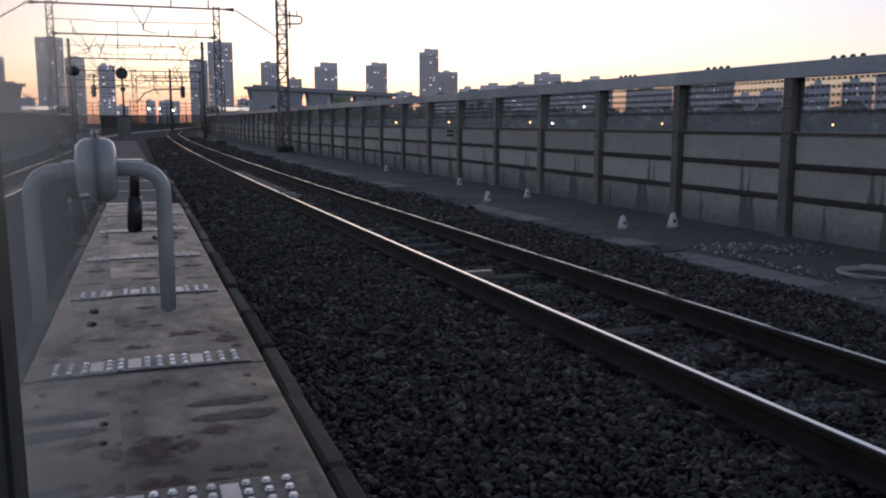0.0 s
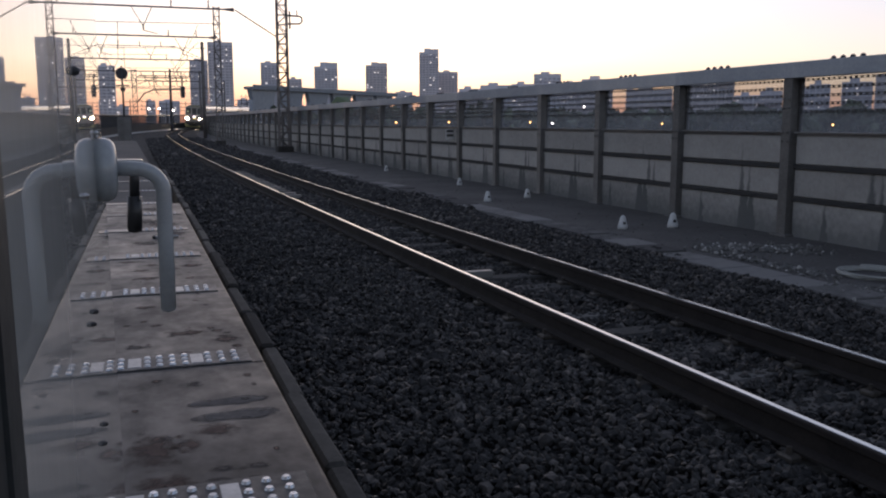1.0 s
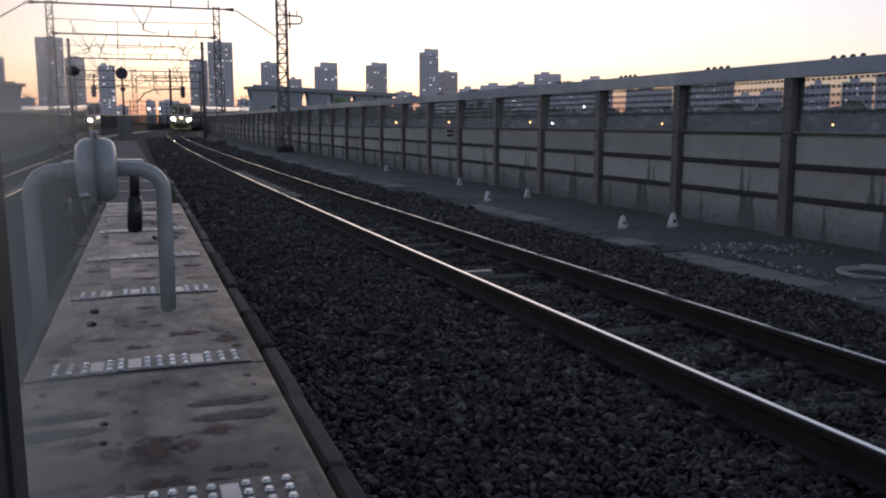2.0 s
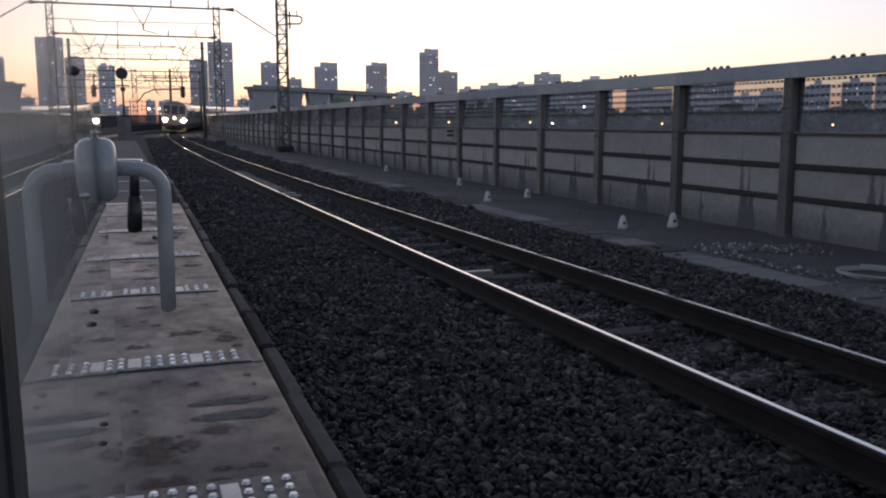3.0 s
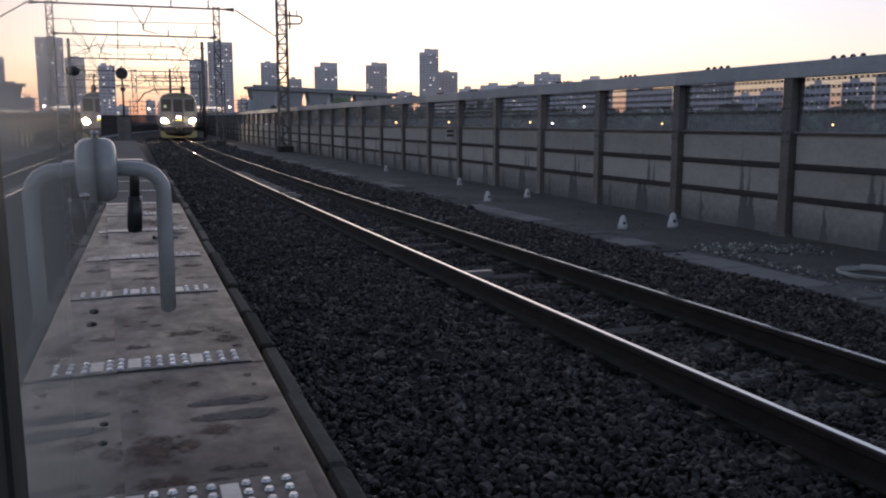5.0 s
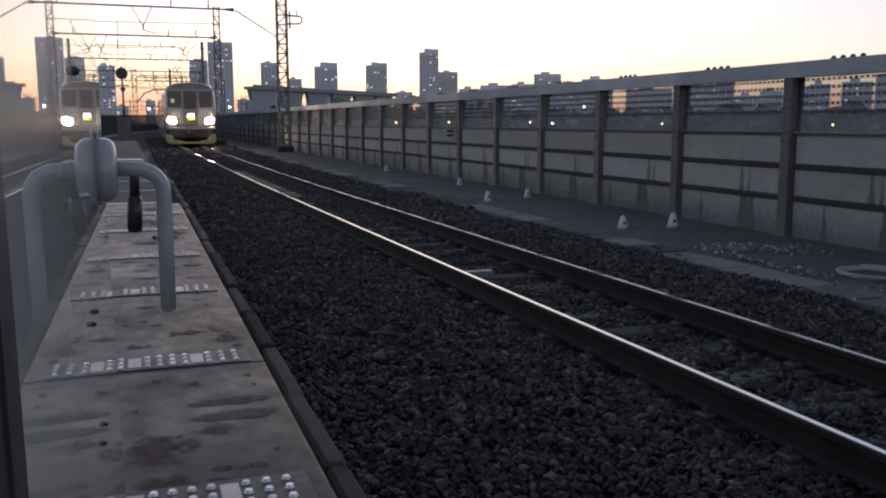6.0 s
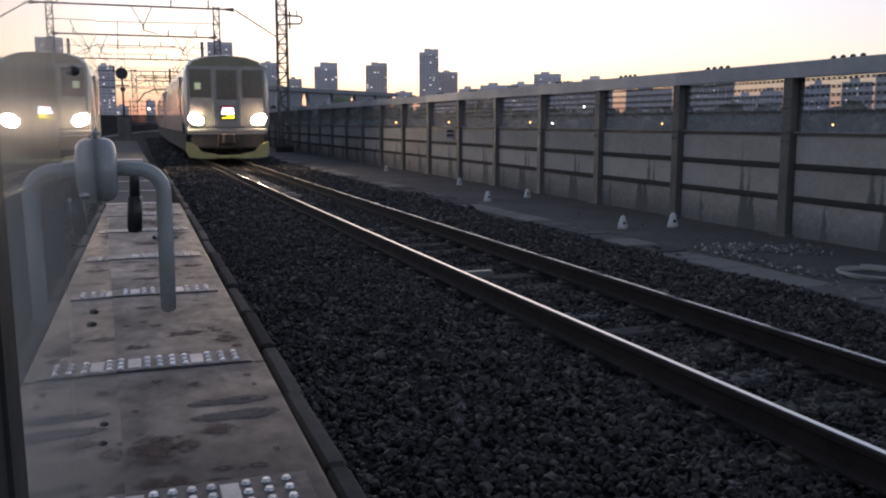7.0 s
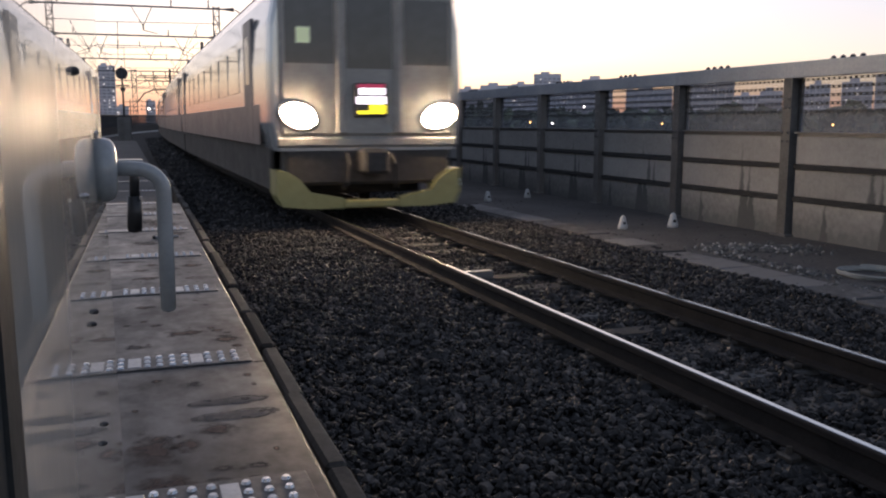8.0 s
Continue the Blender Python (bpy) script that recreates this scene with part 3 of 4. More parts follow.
    for k in range(44):
        y = 2.3 + 5.6 * rng.random()
        spots.append((rng.uniform(-0.08, 0.4), y, rng.uniform(0.012, 0.042), rng.uniform(0.012, 0.034)))
    for x, y, rx, ry in spots:
        r = rng.random()
        mat = M["rust"] if r < 0.6 else M["blot"]
        blot("stain", x, y, rx, ry, mat, "rust-brown stain" if r < 0.6 else "dark oily stain", rng.uniform(-0.5, 0.5), lift=0.001 + 0.0015 * rng.random())
    # kerb blocks beside the deck
    kerb = thing("kerb", "row of dark worn concrete kerb blocks beside the deck", "kerb", kind="structure")
    y = 0.2
    src = None
    for k in range(26):
        long = 0.995
        jx = rng.uniform(-0.008, 0.008)
        m = pose(0.662 + jx, y, rng.uniform(-0.02, 0.012), rng.uniform(-0.4, 0.4), rng.uniform(-1, 1), rng.uniform(-0.6, 0.6))
        if src is None:
            b = bmesh.new()
            box(b, (-0.032, 0, -0.4), (0.056, long - 0.03, 0.06), 0.016)
            src = part("kerb_block", b, M["kerb"], kerb)
            src.matrix_basis = m
        else:
            share("kerb_block", src, kerb, m)
        y += long


# ---- the standing carriage ----
SIDE = -0.025


def skin(y, z):
    """The flank stands upright above the eye, spreads slightly towards its foot and runs a touch towards the track."""
    return SIDE + 0.0045 * (y - 0.6) + 0.0105 * max(0.0, 1.36 - z)


def flank(bm, y0, y1, z0, z1, out, deep):
    """A strip of the flank between two uprights, following its lean."""
    stop = sorted({z0, min(max(1.36, z0), z1), z1})
    ends = []
    for y in (y0, y1):
        ring = [(skin(y, z) + out, z) for z in stop] + [(SIDE - deep, z) for z in reversed(stop)]
        ends.append([bm.verts.new((x, y, z)) for x, z in ring])
    n = len(ends[0])
    for k in range(n):
        bm.faces.new((ends[0][k], ends[0][(k + 1) % n], ends[1][(k + 1) % n], ends[1][k]))
    bm.faces.new(ends[0])
    bm.faces.new(ends[1])
    return bm


def build_carriage():
    car = thing("standing_carriage", "brushed stainless-steel flank of a standing rail carriage", "rail carriage", pose(0, 0, 0))
    bm = bmesh.new()
    flank(bm, 0.12, 0.700, 0.39, 3.7, 0.0, 2.8)
    part("side_panel", bm, M["steel_side"], car, "shiny brushed steel side panel")
    bm = bmesh.new()
    box(bm, (SIDE - 2.8, -4.0, 0.30), (SIDE - 0.06, 0.118, 3.7), 0.01)
    part("body", bm, M["steel_side"], car)
    bm = bmesh.new()
    box(bm, (SIDE - 2.8, -4.0, 3.7), (SIDE - 0.1, 0.66, 3.86), 0.06)
    part("roof", bm, M["dark_steel"], car)
    for lo, hi, out in ((0.125, 0.166, 0.0018), (0.1665, 0.1745, 0.0027), (0.175, 0.188, 0.0020)):
        bm = bmesh.new()
        flank(bm, lo, hi, 0.4, 3.6, out, 0.006)
        part("window_seal", bm, M["seal"], car, "black rubber seal")
    for y, z in ((0.457, 1.3248), (0.470, 1.2652), (0.446, 1.2640), (0.487, 1.2004), (0.466, 1.1972), (0.4316, 1.3825)):
        big = 0.0019 if z > 1.38 else 0.0012
        bolt = bmesh.new()
        rod(bolt, (skin(y, z) - 0.001, y, z), (skin(y, z) + 0.0012, y, z), big * 1.15, seg=10)
        ball(bolt, (skin(y, z) + 0.0012, y, z), big, 1.0, 1, 1, 10, 6)
        part("bolt", bolt, M["bolt"] if 1.3 < z < 1.35 else M["dark_steel"], car, "dome-headed bolt", True)
    # lever on its round boss
    lever = thing("door_lever", "grey enamelled bent pipe lever on a rounded boss", "handle", pose(SIDE, 0.595, 1.3302))
    slim = Matrix.Diagonal((0.973, 0.93, 0.93, 1))
    bm = bmesh.new()
    prof = [(0.0, 0.0212), (0.006, 0.0216), (0.0095, 0.0203), (0.0118, 0.0172), (0.0127, 0.0125), (0.0129, 0.006), (0.013, 0.0)]
    rings = []
    for x, r in prof[:-1]:
        rings.append([bm.verts.new((x, r * 0.92 * math.cos(2 * math.pi * k / 28), r * math.sin(2 * math.pi * k / 28))) for k in range(28)])
    for a, b in zip(rings, rings[1:]):
        for k in range(28):
            bm.faces.new((a[k], a[(k + 1) % 28], b[(k + 1) % 28], b[k]))
    bm.faces.new(rings[-1])
    bm.faces.new(rings[0])
    bmesh.ops.transform(bm, matrix=slim, verts=bm.verts)
    part("boss", bm, M["handle"], lever, "rounded grey boss", True)
    bm = bmesh.new()
    pts = [(0.010, 0, 0.001), (0.0243, 0, 0.0005)]
    for k in range(1, 9):
        a = math.pi / 2 * k / 8
        pts.append((0.0243 + 0.0165 * math.sin(a), 0, -0.016 + 0.0165 * math.cos(a)))
    pts += [(0.0407, -0.001, -0.05), (0.0405, -0.002, -0.0975)]
    pipe(bm, pts, 0.0050, 16)
    ball(bm, pts[-1], 0.0050, 1, 1, 0.5, 16, 8)
    bmesh.ops.transform(bm, matrix=slim, verts=bm.verts)
    part("pipe", bm, M["handle"], lever, "", True)
    bm = bmesh.new()
    rod(bm, (0.0012, -0.002, 0.019), (0.0012, -0.002, 0.0222), 0.0009, seg=8)
    ball(bm, (0.0012, -0.002, 0.0232), 0.0016, u=10, v=6)
    part("knob", bm, M["bolt"], lever, "small dark steel knob", True)
    # black catch hanging behind the lever
    catch = thing("door_catch", "black cylindrical catch hanging from a grey bracket", "latch", pose(0, 0.70, 1.33))
    bm = bmesh.new()
    box(bm, (-0.026, -0.006, -0.0005), (0.0035, 0.008, 0.0025), 0.0008)
    part("bracket", bm, M["handle"], catch, "grey bracket")
    bm = bmesh.new()
    rod(bm, (-0.0030, 0, 0.0), (-0.0036, 0, -0.026), 0.0036, seg=14)
    part("stem", bm, M["black_plastic"], catch, "", True)
    bm = bmesh.new()
    rod(bm, (-0.0036, 0, -0.025), (-0.0046, 0, -0.050), 0.0054, seg=14)
    ball(bm, (-0.0046, 0, -0.050), 0.0054, 1, 1, 0.5, 14, 6)
    body = part("barrel", bm, M["black_plastic"], catch, "", True)
    bm = bmesh.new()
    rod(bm, (0.0005, -0.004, -0.026), (0.0005, -0.0062, -0.026), 0.0012, seg=8)
    part("pin", bm, M["bolt"], body, "bright pin")

# ---- masts and wires over the line ----
def bearing(px):
    """Heading of a column of the far skyline, in radians right of the line."""
    return math.atan2((px - 784) * math.cos(radians(8.19)), 1561.0) + radians(19.0)


def lattice_mast(name, label, x, y, wide, top, bars, foot=-0.2):
    mast = thing(name, label, "mast", pose(x, y, foot), "line masts")
    h = wide / 2
    for sx in (-1, 1):
        for sy in (-1, 1):
            b = bmesh.new()
            rod(b, (sx * h, sy * h, 0), (sx * h * 0.9, sy * h * 0.9, top), wide * 0.085, seg=4)
            part("leg", b, M["mast"], mast)
    n = bars
    b = bmesh.new()
    for k in range(n):
        z0, z1 = 0.2 + (top - 0.3) * k / n, 0.2 + (top - 0.3) * (k + 1) / n
        s = 1 if k % 2 else -1
        for d in (-1, 1):
            rod(b, (-s * h, d * h, z0), (s * h, d * h, z1), wide * 0.05, seg=4)
            rod(b, (d * h, -s * h, z0), (d * h, s * h, z1), wide * 0.05, seg=4)
            rod(b, (-h, d * h, z1), (h, d * h, z1), wide * 0.04, seg=4)
    part("lacing", b, M["mast"], mast)
    b = bmesh.new()
    box(b, (-wide * 0.8, -wide * 0.8, -0.25), (wide * 0.8, wide * 0.8, 0.3), 0.03)
    part("footing", b, M["kerb"], mast, "concrete footing")
    return mast


def insulator(b, a, c, r=0.06):
    a, c = Vector(a), Vector(c)
    for k in range(5):
        p = a.lerp(c, (k + 0.5) / 5)
        d = (c - a).normalized() * 0.018
        rod(b, p - d, p + d, r, r * 0.55, seg=8)
    rod(b, a, c, r * 0.35, seg=6)


def span_beam(y, x0, x1, z, mast_x, mast_z, r=0.05, hang=None):
    """A tensioned cross-span with its rod to the mast, clamps and droppers."""
    span = thing("cross_span", "thin steel cross-span of the overhead line with insulators", "overhead span", pose(0, y, z), "cross spans")
    b = bmesh.new()
    rod(b, (x0, 0, 0.0), (x1, 0, 0.0), r, seg=6)
    part("span_pipe", b, M["dark_steel"], span)
    b = bmesh.new()
    rod(b, (x1 - 0.42, 0, 0.0), (x1 + 0.05, 0, 0.0), r * 1.1, r * 2.5, seg=8)
    part("end_clamp", b, M["mast"], span)
    b = bmesh.new()
    rod(b, (x1 + 0.1, 0, 0.0), (mast_x, 0, mast_z - z), r * 0.75, seg=6)
    part("stay_rod", b, M["dark_steel"], span)
    for x in hang or (x0 + 2.2, (x0 + x1) / 2 - 0.6, x1 - 2.2):
        b = bmesh.new()
        rod(b, (x - 0.45, 0, 0), (x + 0.1, 0, -0.95), 0.02, seg=5)
        rod(b, (x + 0.55, 0, 0), (x + 0.1, 0, -0.95), 0.02, seg=5)
        insulator(b, (x + 0.1, 0, -0.85), (x + 0.1, 0, -1.15), 0.055)
        rod(b, (x + 0.1, 0, -1.15), (x + 0.75, 0, -1.3), 0.02, seg=5)
        part("hanger", b, M["dark_steel"], span)
    b = bmesh.new()
    rod(b, (x0, 0, -0.9), (x1 - 0.6, 0, -0.72), 0.016, seg=5)
    part("span_wire", b, M["wire"], span)
    for x in (x0 + 1.2, x1 - 3.0, x1 - 1.2):
        b = bmesh.new()
        insulator(b, (x, 0, 0.02), (x, 0, 0.42), 0.06)
        part("post_insulator", b, M["dark_steel"], span)
    return span


def build_overhead():
    m1 = lattice_mast("lattice_mast", "tall rust-grey lattice steel mast beside the barrier", 7.35, 47.0, 0.52, 13.0, 26)
    b = bmesh.new()
    pipe(b, [(0.3, 0, 7.02), (0.95, 0, 7.0), (1.05, 0, 6.93), (1.05, 0, 6.72), (0.95, 0, 6.62), (0.3, 0, 6.6)], 0.045, 8)
    rod(b, (0.42, 0, 6.35), (0.42, 0, 7.25), 0.045, seg=6)
    rod(b, (0.8, 0, 7.0), (0.8, 0, 7.3), 0.03, seg=6)
    part("bracket", b, M["dark_steel"], m1, "dark looped bracket")
    lattice_mast("lattice_mast", "slender ladder-like steel mast of the overhead line", 5.45, 63.0, 0.42, 9.3, 16)
    # round mast shafts take the paler mast steel to put haze into their colour
    pole = thing("round_mast", "dark round steel mast of the overhead line", "mast", pose(6.0, 85, -0.2), "line masts")
    b = bmesh.new()
    rod(b, (0, 0, 0), (0, 0, 8.65), 0.17, 0.14, seg=14)
    part("shaft", b, M["mast"], pole, "", True)
    b = bmesh.new()
    rod(b, (0, 0, 8.6), (0, 0, 8.8), 0.16, 0.1, seg=14)
    part("cap", b, M["dark_steel"], pole, "", True)
    for x, y, top in ((-8.3, 47, 9.0), (-8.3, 63, 9.0), (-8.3, 85, 9.0), (-8.0, 105, 8.6), (7.34, 105, 8.2), (-7.5, 130, 8.6), (8.7, 130, 8.4), (-6, 158, 8.5), (14.6, 158, 8.5)):
        p = thing("round_mast", "dark round steel mast of the overhead line", "mast", pose(x, y, -0.2), "line masts")
        b = bmesh.new()
        rod(b, (0, 0, -0.2), (0, 0, top), 0.16, 0.13, seg=12)
        part("shaft", b, M["mast"], p, "", True)
        b = bmesh.new()
        rod(b, (0, 0, top), (0, 0, top + 0.1), 0.15, 0.08, seg=12)
        part("cap", b, M["dark_steel"], p)
    span_beam(47, -8.2, 4.9, 7.0, 7.1, 5.7, 0.042, (-4.6, 0.45))
    span_beam(63, -8.2, 5.3, 7.02, 5.3, 7.0)
    span_beam(85, -8.2, 5.85, 6.93, 5.85, 6.95)
    span_beam(85, -8.2, 3.6, 8.1, 5.9, 7.1, 0.03)
    span_beam(105, -8.0, 7.2, 6.95, 7.2, 7.0)
    span_beam(130, -7.5, 8.6, 7.0, 8.6, 7.0)
    span_beam(158, -6.0, 14.5, 7.0, 14.5, 7.0)
    # a bracketed mast left of the line with arms
    gantry = lattice_mast("lattice_mast", "far lattice mast with a curved bracket arm", 0.0, 128.0, 0.6, 8.6, 12)
    b = bmesh.new()
    pipe(b, [(0.3, 0, 4.2), (1.2, 0, 5.4), (2.4, 0, 5.9), (6.6, 0, 6.0)], 0.09, 6)
    rod(b, (0.3, 0, 7.6), (6.4, 0, 7.5), 0.06, seg=6)
    rod(b, (0.3, 0, 6.6), (3.0, 0, 7.55), 0.04, seg=6)
    part("bracket_arm", b, M["dark_steel"], gantry)
    portal = thing("overhead_portal", "far steel portal with twin beams and hanging insulators", "overhead span", pose(4.75, 131, -0.2), "cross spans")
    b = bmesh.new()
    rod(b, (0, 0, 0), (0, 0, 8.9), 0.2, 0.15, seg=10)
    part("shaft", b, M["dark_steel"], portal)
    for z, x0, x1 in ((8.55, -4.9, 3.6), (7.95, -4.2, 2.9), (7.2, -3.4, 1.4)):
        b = bmesh.new()
        rod(b, (x0, 0, z), (x1, 0, z), 0.055, seg=6)
        part("beam", b, M["dark_steel"], portal)
        for k in range(5):
            x = x0 + (x1 - x0) * (0.12 + 0.19 * k)
            b = bmesh.new()
            insulator(b, (x, 0, z), (x + 0.12, 0, z - 0.6), 0.1)
            rod(b, (x + 0.12, 0, z - 0.6), (x + 0.75, 0, z - 0.75), 0.035, seg=5)
            part("insulator", b, M["dark_steel"], portal)
    for x in (-2.2, 1.5):
        b = bmesh.new()
        pipe(b, [(x, 0, 8.5), (x + 0.05, 0, 6.6), (x + 0.3, 0, 5.7), (x + 0.55, 0, 5.5)], 0.06, 6)
        part("dropper", b, M["dark_steel"], portal)
    # signal hanging under the arm
    hang = thing("hanging_signal", "dark hanging signal box under the overhead gantry", "signal", pose(5.95, 122, 4.5), "signals")
    b = bmesh.new()
    box(b, (-0.28, -0.15, 0), (0.28, 0.15, 1.5), 0.05)
    part("case", b, M["dark_steel"], hang)
    b = bmesh.new()
    rod(b, (0, 0, 1.5), (0, 0, 2.6), 0.06, seg=8)
    rod(b, (-0.9, 0, 2.6), (0.9, 0, 2.6), 0.04, seg=6)
    rod(b, (-0.9, 0, 2.6), (-0.9, 0, 3.4), 0.04, seg=6)
    rod(b, (0.9, 0, 2.6), (0.9, 0, 3.4), 0.04, seg=6)
    part("hanger", b, M["dark_steel"], hang)
    # distant masts of other lines
    for px, d, high in ((428, 300, 9.5), (437, 330, 11.5), (447, 310, 9.0), (232, 260, 8.0), (262, 280, 8.5), (296, 290, 8.0), (330, 330, 9.0)):
        an = bearing(px)
        p = thing("distant_mast", "thin distant steel mast with cross arms", "mast", pose(d * math.sin(an), d * math.cos(an), -0.45, 0, 0, -math.degrees(an)), "distant masts")
        b = bmesh.new()
        rod(b, (0, 0, 0), (0, 0, high), 0.17, 0.12, seg=6)
        part("shaft", b, M["dark_steel"], p)
        for z in (high - 0.7, high - 2.0, high - 3.1):
            b = bmesh.new()
            rod(b, (-2.0, 0, z), (2.2, 0, z), 0.08, seg=6)
            rod(b, (-1.6, 0, z), (-1.6, 0, z + 0.5), 0.09, seg=6)
            rod(b, (1.8, 0, z), (1.8, 0, z + 0.5), 0.09, seg=6)
            part("cross_arm", b, M["dark_steel"], p)
    # contact and feeder wires along the line
    for off, z, sag in ((0.0, 5.35, 0.0), (0.0, 6.2, 0.5), (-3.8, 5.35, 0.0), (-3.8, 6.2, 0.5)):
        w = thing("overhead_wire", "thin black overhead wire strung along the line", "wire", group="overhead wires")
        stops = [47, 63, 85, 105, 130, 158, 190]
        pts = []
        for a, c in zip(stops, stops[1:]):
            for k in range(6):
                u = k / 6
                p, _, _ = on_line(a + (c - a) * u, off + 0.2 * (1 if a % 2 else -1) * (1 - 2 * u))
                pts.append((p.x, p.y, z - sag * 4 * u * (1 - u)))
        b = bmesh.new()
        pipe(b, pts, 0.014, 5)
        part("strand", b, M["wire"], w)


def build_signal():
    sig = thing("signal_post", "round dark railway signal head on a post above a grey cabinet", "signal", pose(-0.93, 76, -0.2), "signals")
    b = bmesh.new()
    rod(b, (0.05, 0, 1.9), (0.02, 0, 6.0), 0.075, seg=10)
    part("post", b, M["dark_steel"], sig, "", True)
    b = bmesh.new()
    rod(b, (0, -0.06, 5.4), (0, 0.06, 5.4), 0.46, seg=24)
    part("disc", b, M["dark_steel"], sig, "round dark backing disc")
    b = bmesh.new()
    rod(b, (0.05, -0.2, 4.15), (0.05, 0.1, 4.15), 0.2, seg=16)
    rod(b, (-0.45, 0, 4.45), (0.55, 0, 4.45), 0.05, seg=6)
    part("lamp_arm", b, M["dark_steel"], sig)
    b = bmesh.new()
    box(b, (-0.5, -0.4, 0), (0.55, 0.4, 1.95), 0.04)
    cab = part("cabinet", b, M["post"], sig, "grey steel equipment cabinet")
    b = bmesh.new()
    box(b, (-0.42, -0.425, 0.15), (0.01, -0.4, 1.8), 0.01)
    part("door", b, M["post"], cab)
    b = bmesh.new()
    box(b, (0.03, -0.425, 0.15), (0.47, -0.4, 1.8), 0.01)
    part("door", b, M["post"], cab)


def build_left_boundary():
    """Parapet along the outer side of the curve, with a pale coping and upright fence rails."""
    wall = thing("wall_parapet", "dark slatted parapet fence with a pale foot rail", "fence", kind="structure")
    pts = []
    for k in range(40):
        y = 88 + 2.5 * k
        x = -3.2 + (y - 94) * 0.07 + 0.0019 * (y - 94) ** 2
        pts.append(Vector((x, y, rise(y))))
    path = []
    for i, p in enumerate(pts):
        d = (pts[min(i + 1, len(pts) - 1)] - pts[max(i - 1, 0)]).normalized()
        path.append((p, Vector((d.y, -d.x, 0)), Vector((0, 0, 1))))
    b = bmesh.new()
    sweep(b, path, [(0.05, -0.4), (0.35, -0.4), (0.35, -0.1), (0.05, -0.1)])
    part("foot_rail", b, M["white"], wall, "pale foot rail")
    b = bmesh.new()
    sweep(b, path, [(-0.2, -0.6), (0.0, -0.6), (0.0, 0.7), (-0.2, 0.7)])
    part("parapet", b, M["rib"], wall)
    b = bmesh.new()
    sweep(b, path, [(-0.2, 1.9), (0.0, 1.9), (0.0, 2.05), (-0.2, 2.05)])
    part("top_rail", b, M["dark_steel"], wall)
    src = None
    for i, (p, r, u) in enumerate(path[:-1]):
        q = path[i + 1][0]
        for s in (0.0, 0.5):
            c = p.lerp(q, s)
            m = pose(c.x, c.y, c.z)
            if src is None:
                b = bmesh.new()
                box(b, (-0.2, -0.1, 0.7), (0.0, 0.1, 1.95), 0.02)
                src = part("fence_post", b, M["dark_steel"], wall)
                src.matrix_basis = m
            else:
                share("fence_post", src, wall, m)


def build_viaduct():
    """Concrete viaduct behind the barrier, with tapered piers and openings."""
    via = thing("viaduct", "grey concrete elevated viaduct with tapered piers", "viaduct", pose(0, 0, 0))
    a, c = Vector((21.6, 180, 0)), Vector((63, 222, 0))
    d = (c - a).normalized()
    turn = math.degrees(math.atan2(d.y, d.x))
    length = (c - a).length
    via.matrix_basis = pose(a.x, a.y, -0.45, 0, 0, turn)
    b = bmesh.new()
    box(b, (-0.5, -1.2, 8.2), (length, 1.2, 8.8), 0.05)
    part("deck", b, M["cap"], via)
    b = bmesh.new()
    box(b, (-0.5, -1.25, 8.8), (length, -1.05, 9.15), 0.03)
    part("parapet", b, M["cap"], via)
    src = None
    x = 0.0
    while x < length - 4:
        m = pose(x, 0, 0)
        if src is None:
            b = bmesh.new()
            rr = [[(-0.2, 0), (7.6, 0)], [(0.3, 6.2), (7.1, 6.2)], [(-0.4, 8.2), (8.2, 8.2)]]
            vs = [[bm_v for bm_v in [b.verts.new((x0, s, z)) for x0, z in row for s in (-0.5, 0.5)]] for row in rr]
            for lo, hi in zip(vs, vs[1:]):
                b.faces.new((lo[0], lo[2], hi[2], hi[0]))
                b.faces.new((lo[1], lo[3], hi[3], hi[1]))
                b.faces.new((lo[0], lo[1], hi[1], hi[0]))
                b.faces.new((lo[2], lo[3], hi[3], hi[2]))
            b.faces.new((vs[0][0], vs[0][1], vs[0][3], vs[0][2]))
            b.faces.new((vs[-1][0], vs[-1][1], vs[-1][3], vs[-1][2]))
            src = part("pier", b, M["cap"], via)
            src.matrix_basis = m
        else:
            share("pier", src, via, m)
        x += 9.9


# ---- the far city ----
def hazed_wall(name, tint):
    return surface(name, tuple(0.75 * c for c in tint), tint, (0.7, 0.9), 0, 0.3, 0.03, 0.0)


# far walls and glass are paled: the air's haze is painted into their colour
CITY = [hazed_wall("hazed_concrete", (0.80, 0.77, 0.80)), hazed_wall("hazed_tile", (0.80, 0.74, 0.74)), hazed_wall("hazed_grey_wall", (0.74, 0.73, 0.77))]
GLASS = surface("hazed_window_glass", (0.36, 0.35, 0.38), (0.5, 0.48, 0.52), (0.3, 0.5), 0, 1, 0.2, 0)
LIT = glow("lit_window", (1.0, 0.9, 0.75), 1.1)
BRIGHT = glow("bright_city_lamp", (1.0, 0.88, 0.7), 14.0)
AMBER = glow("amber_street_lamp", (1.0, 0.5, 0.12), 10.0)


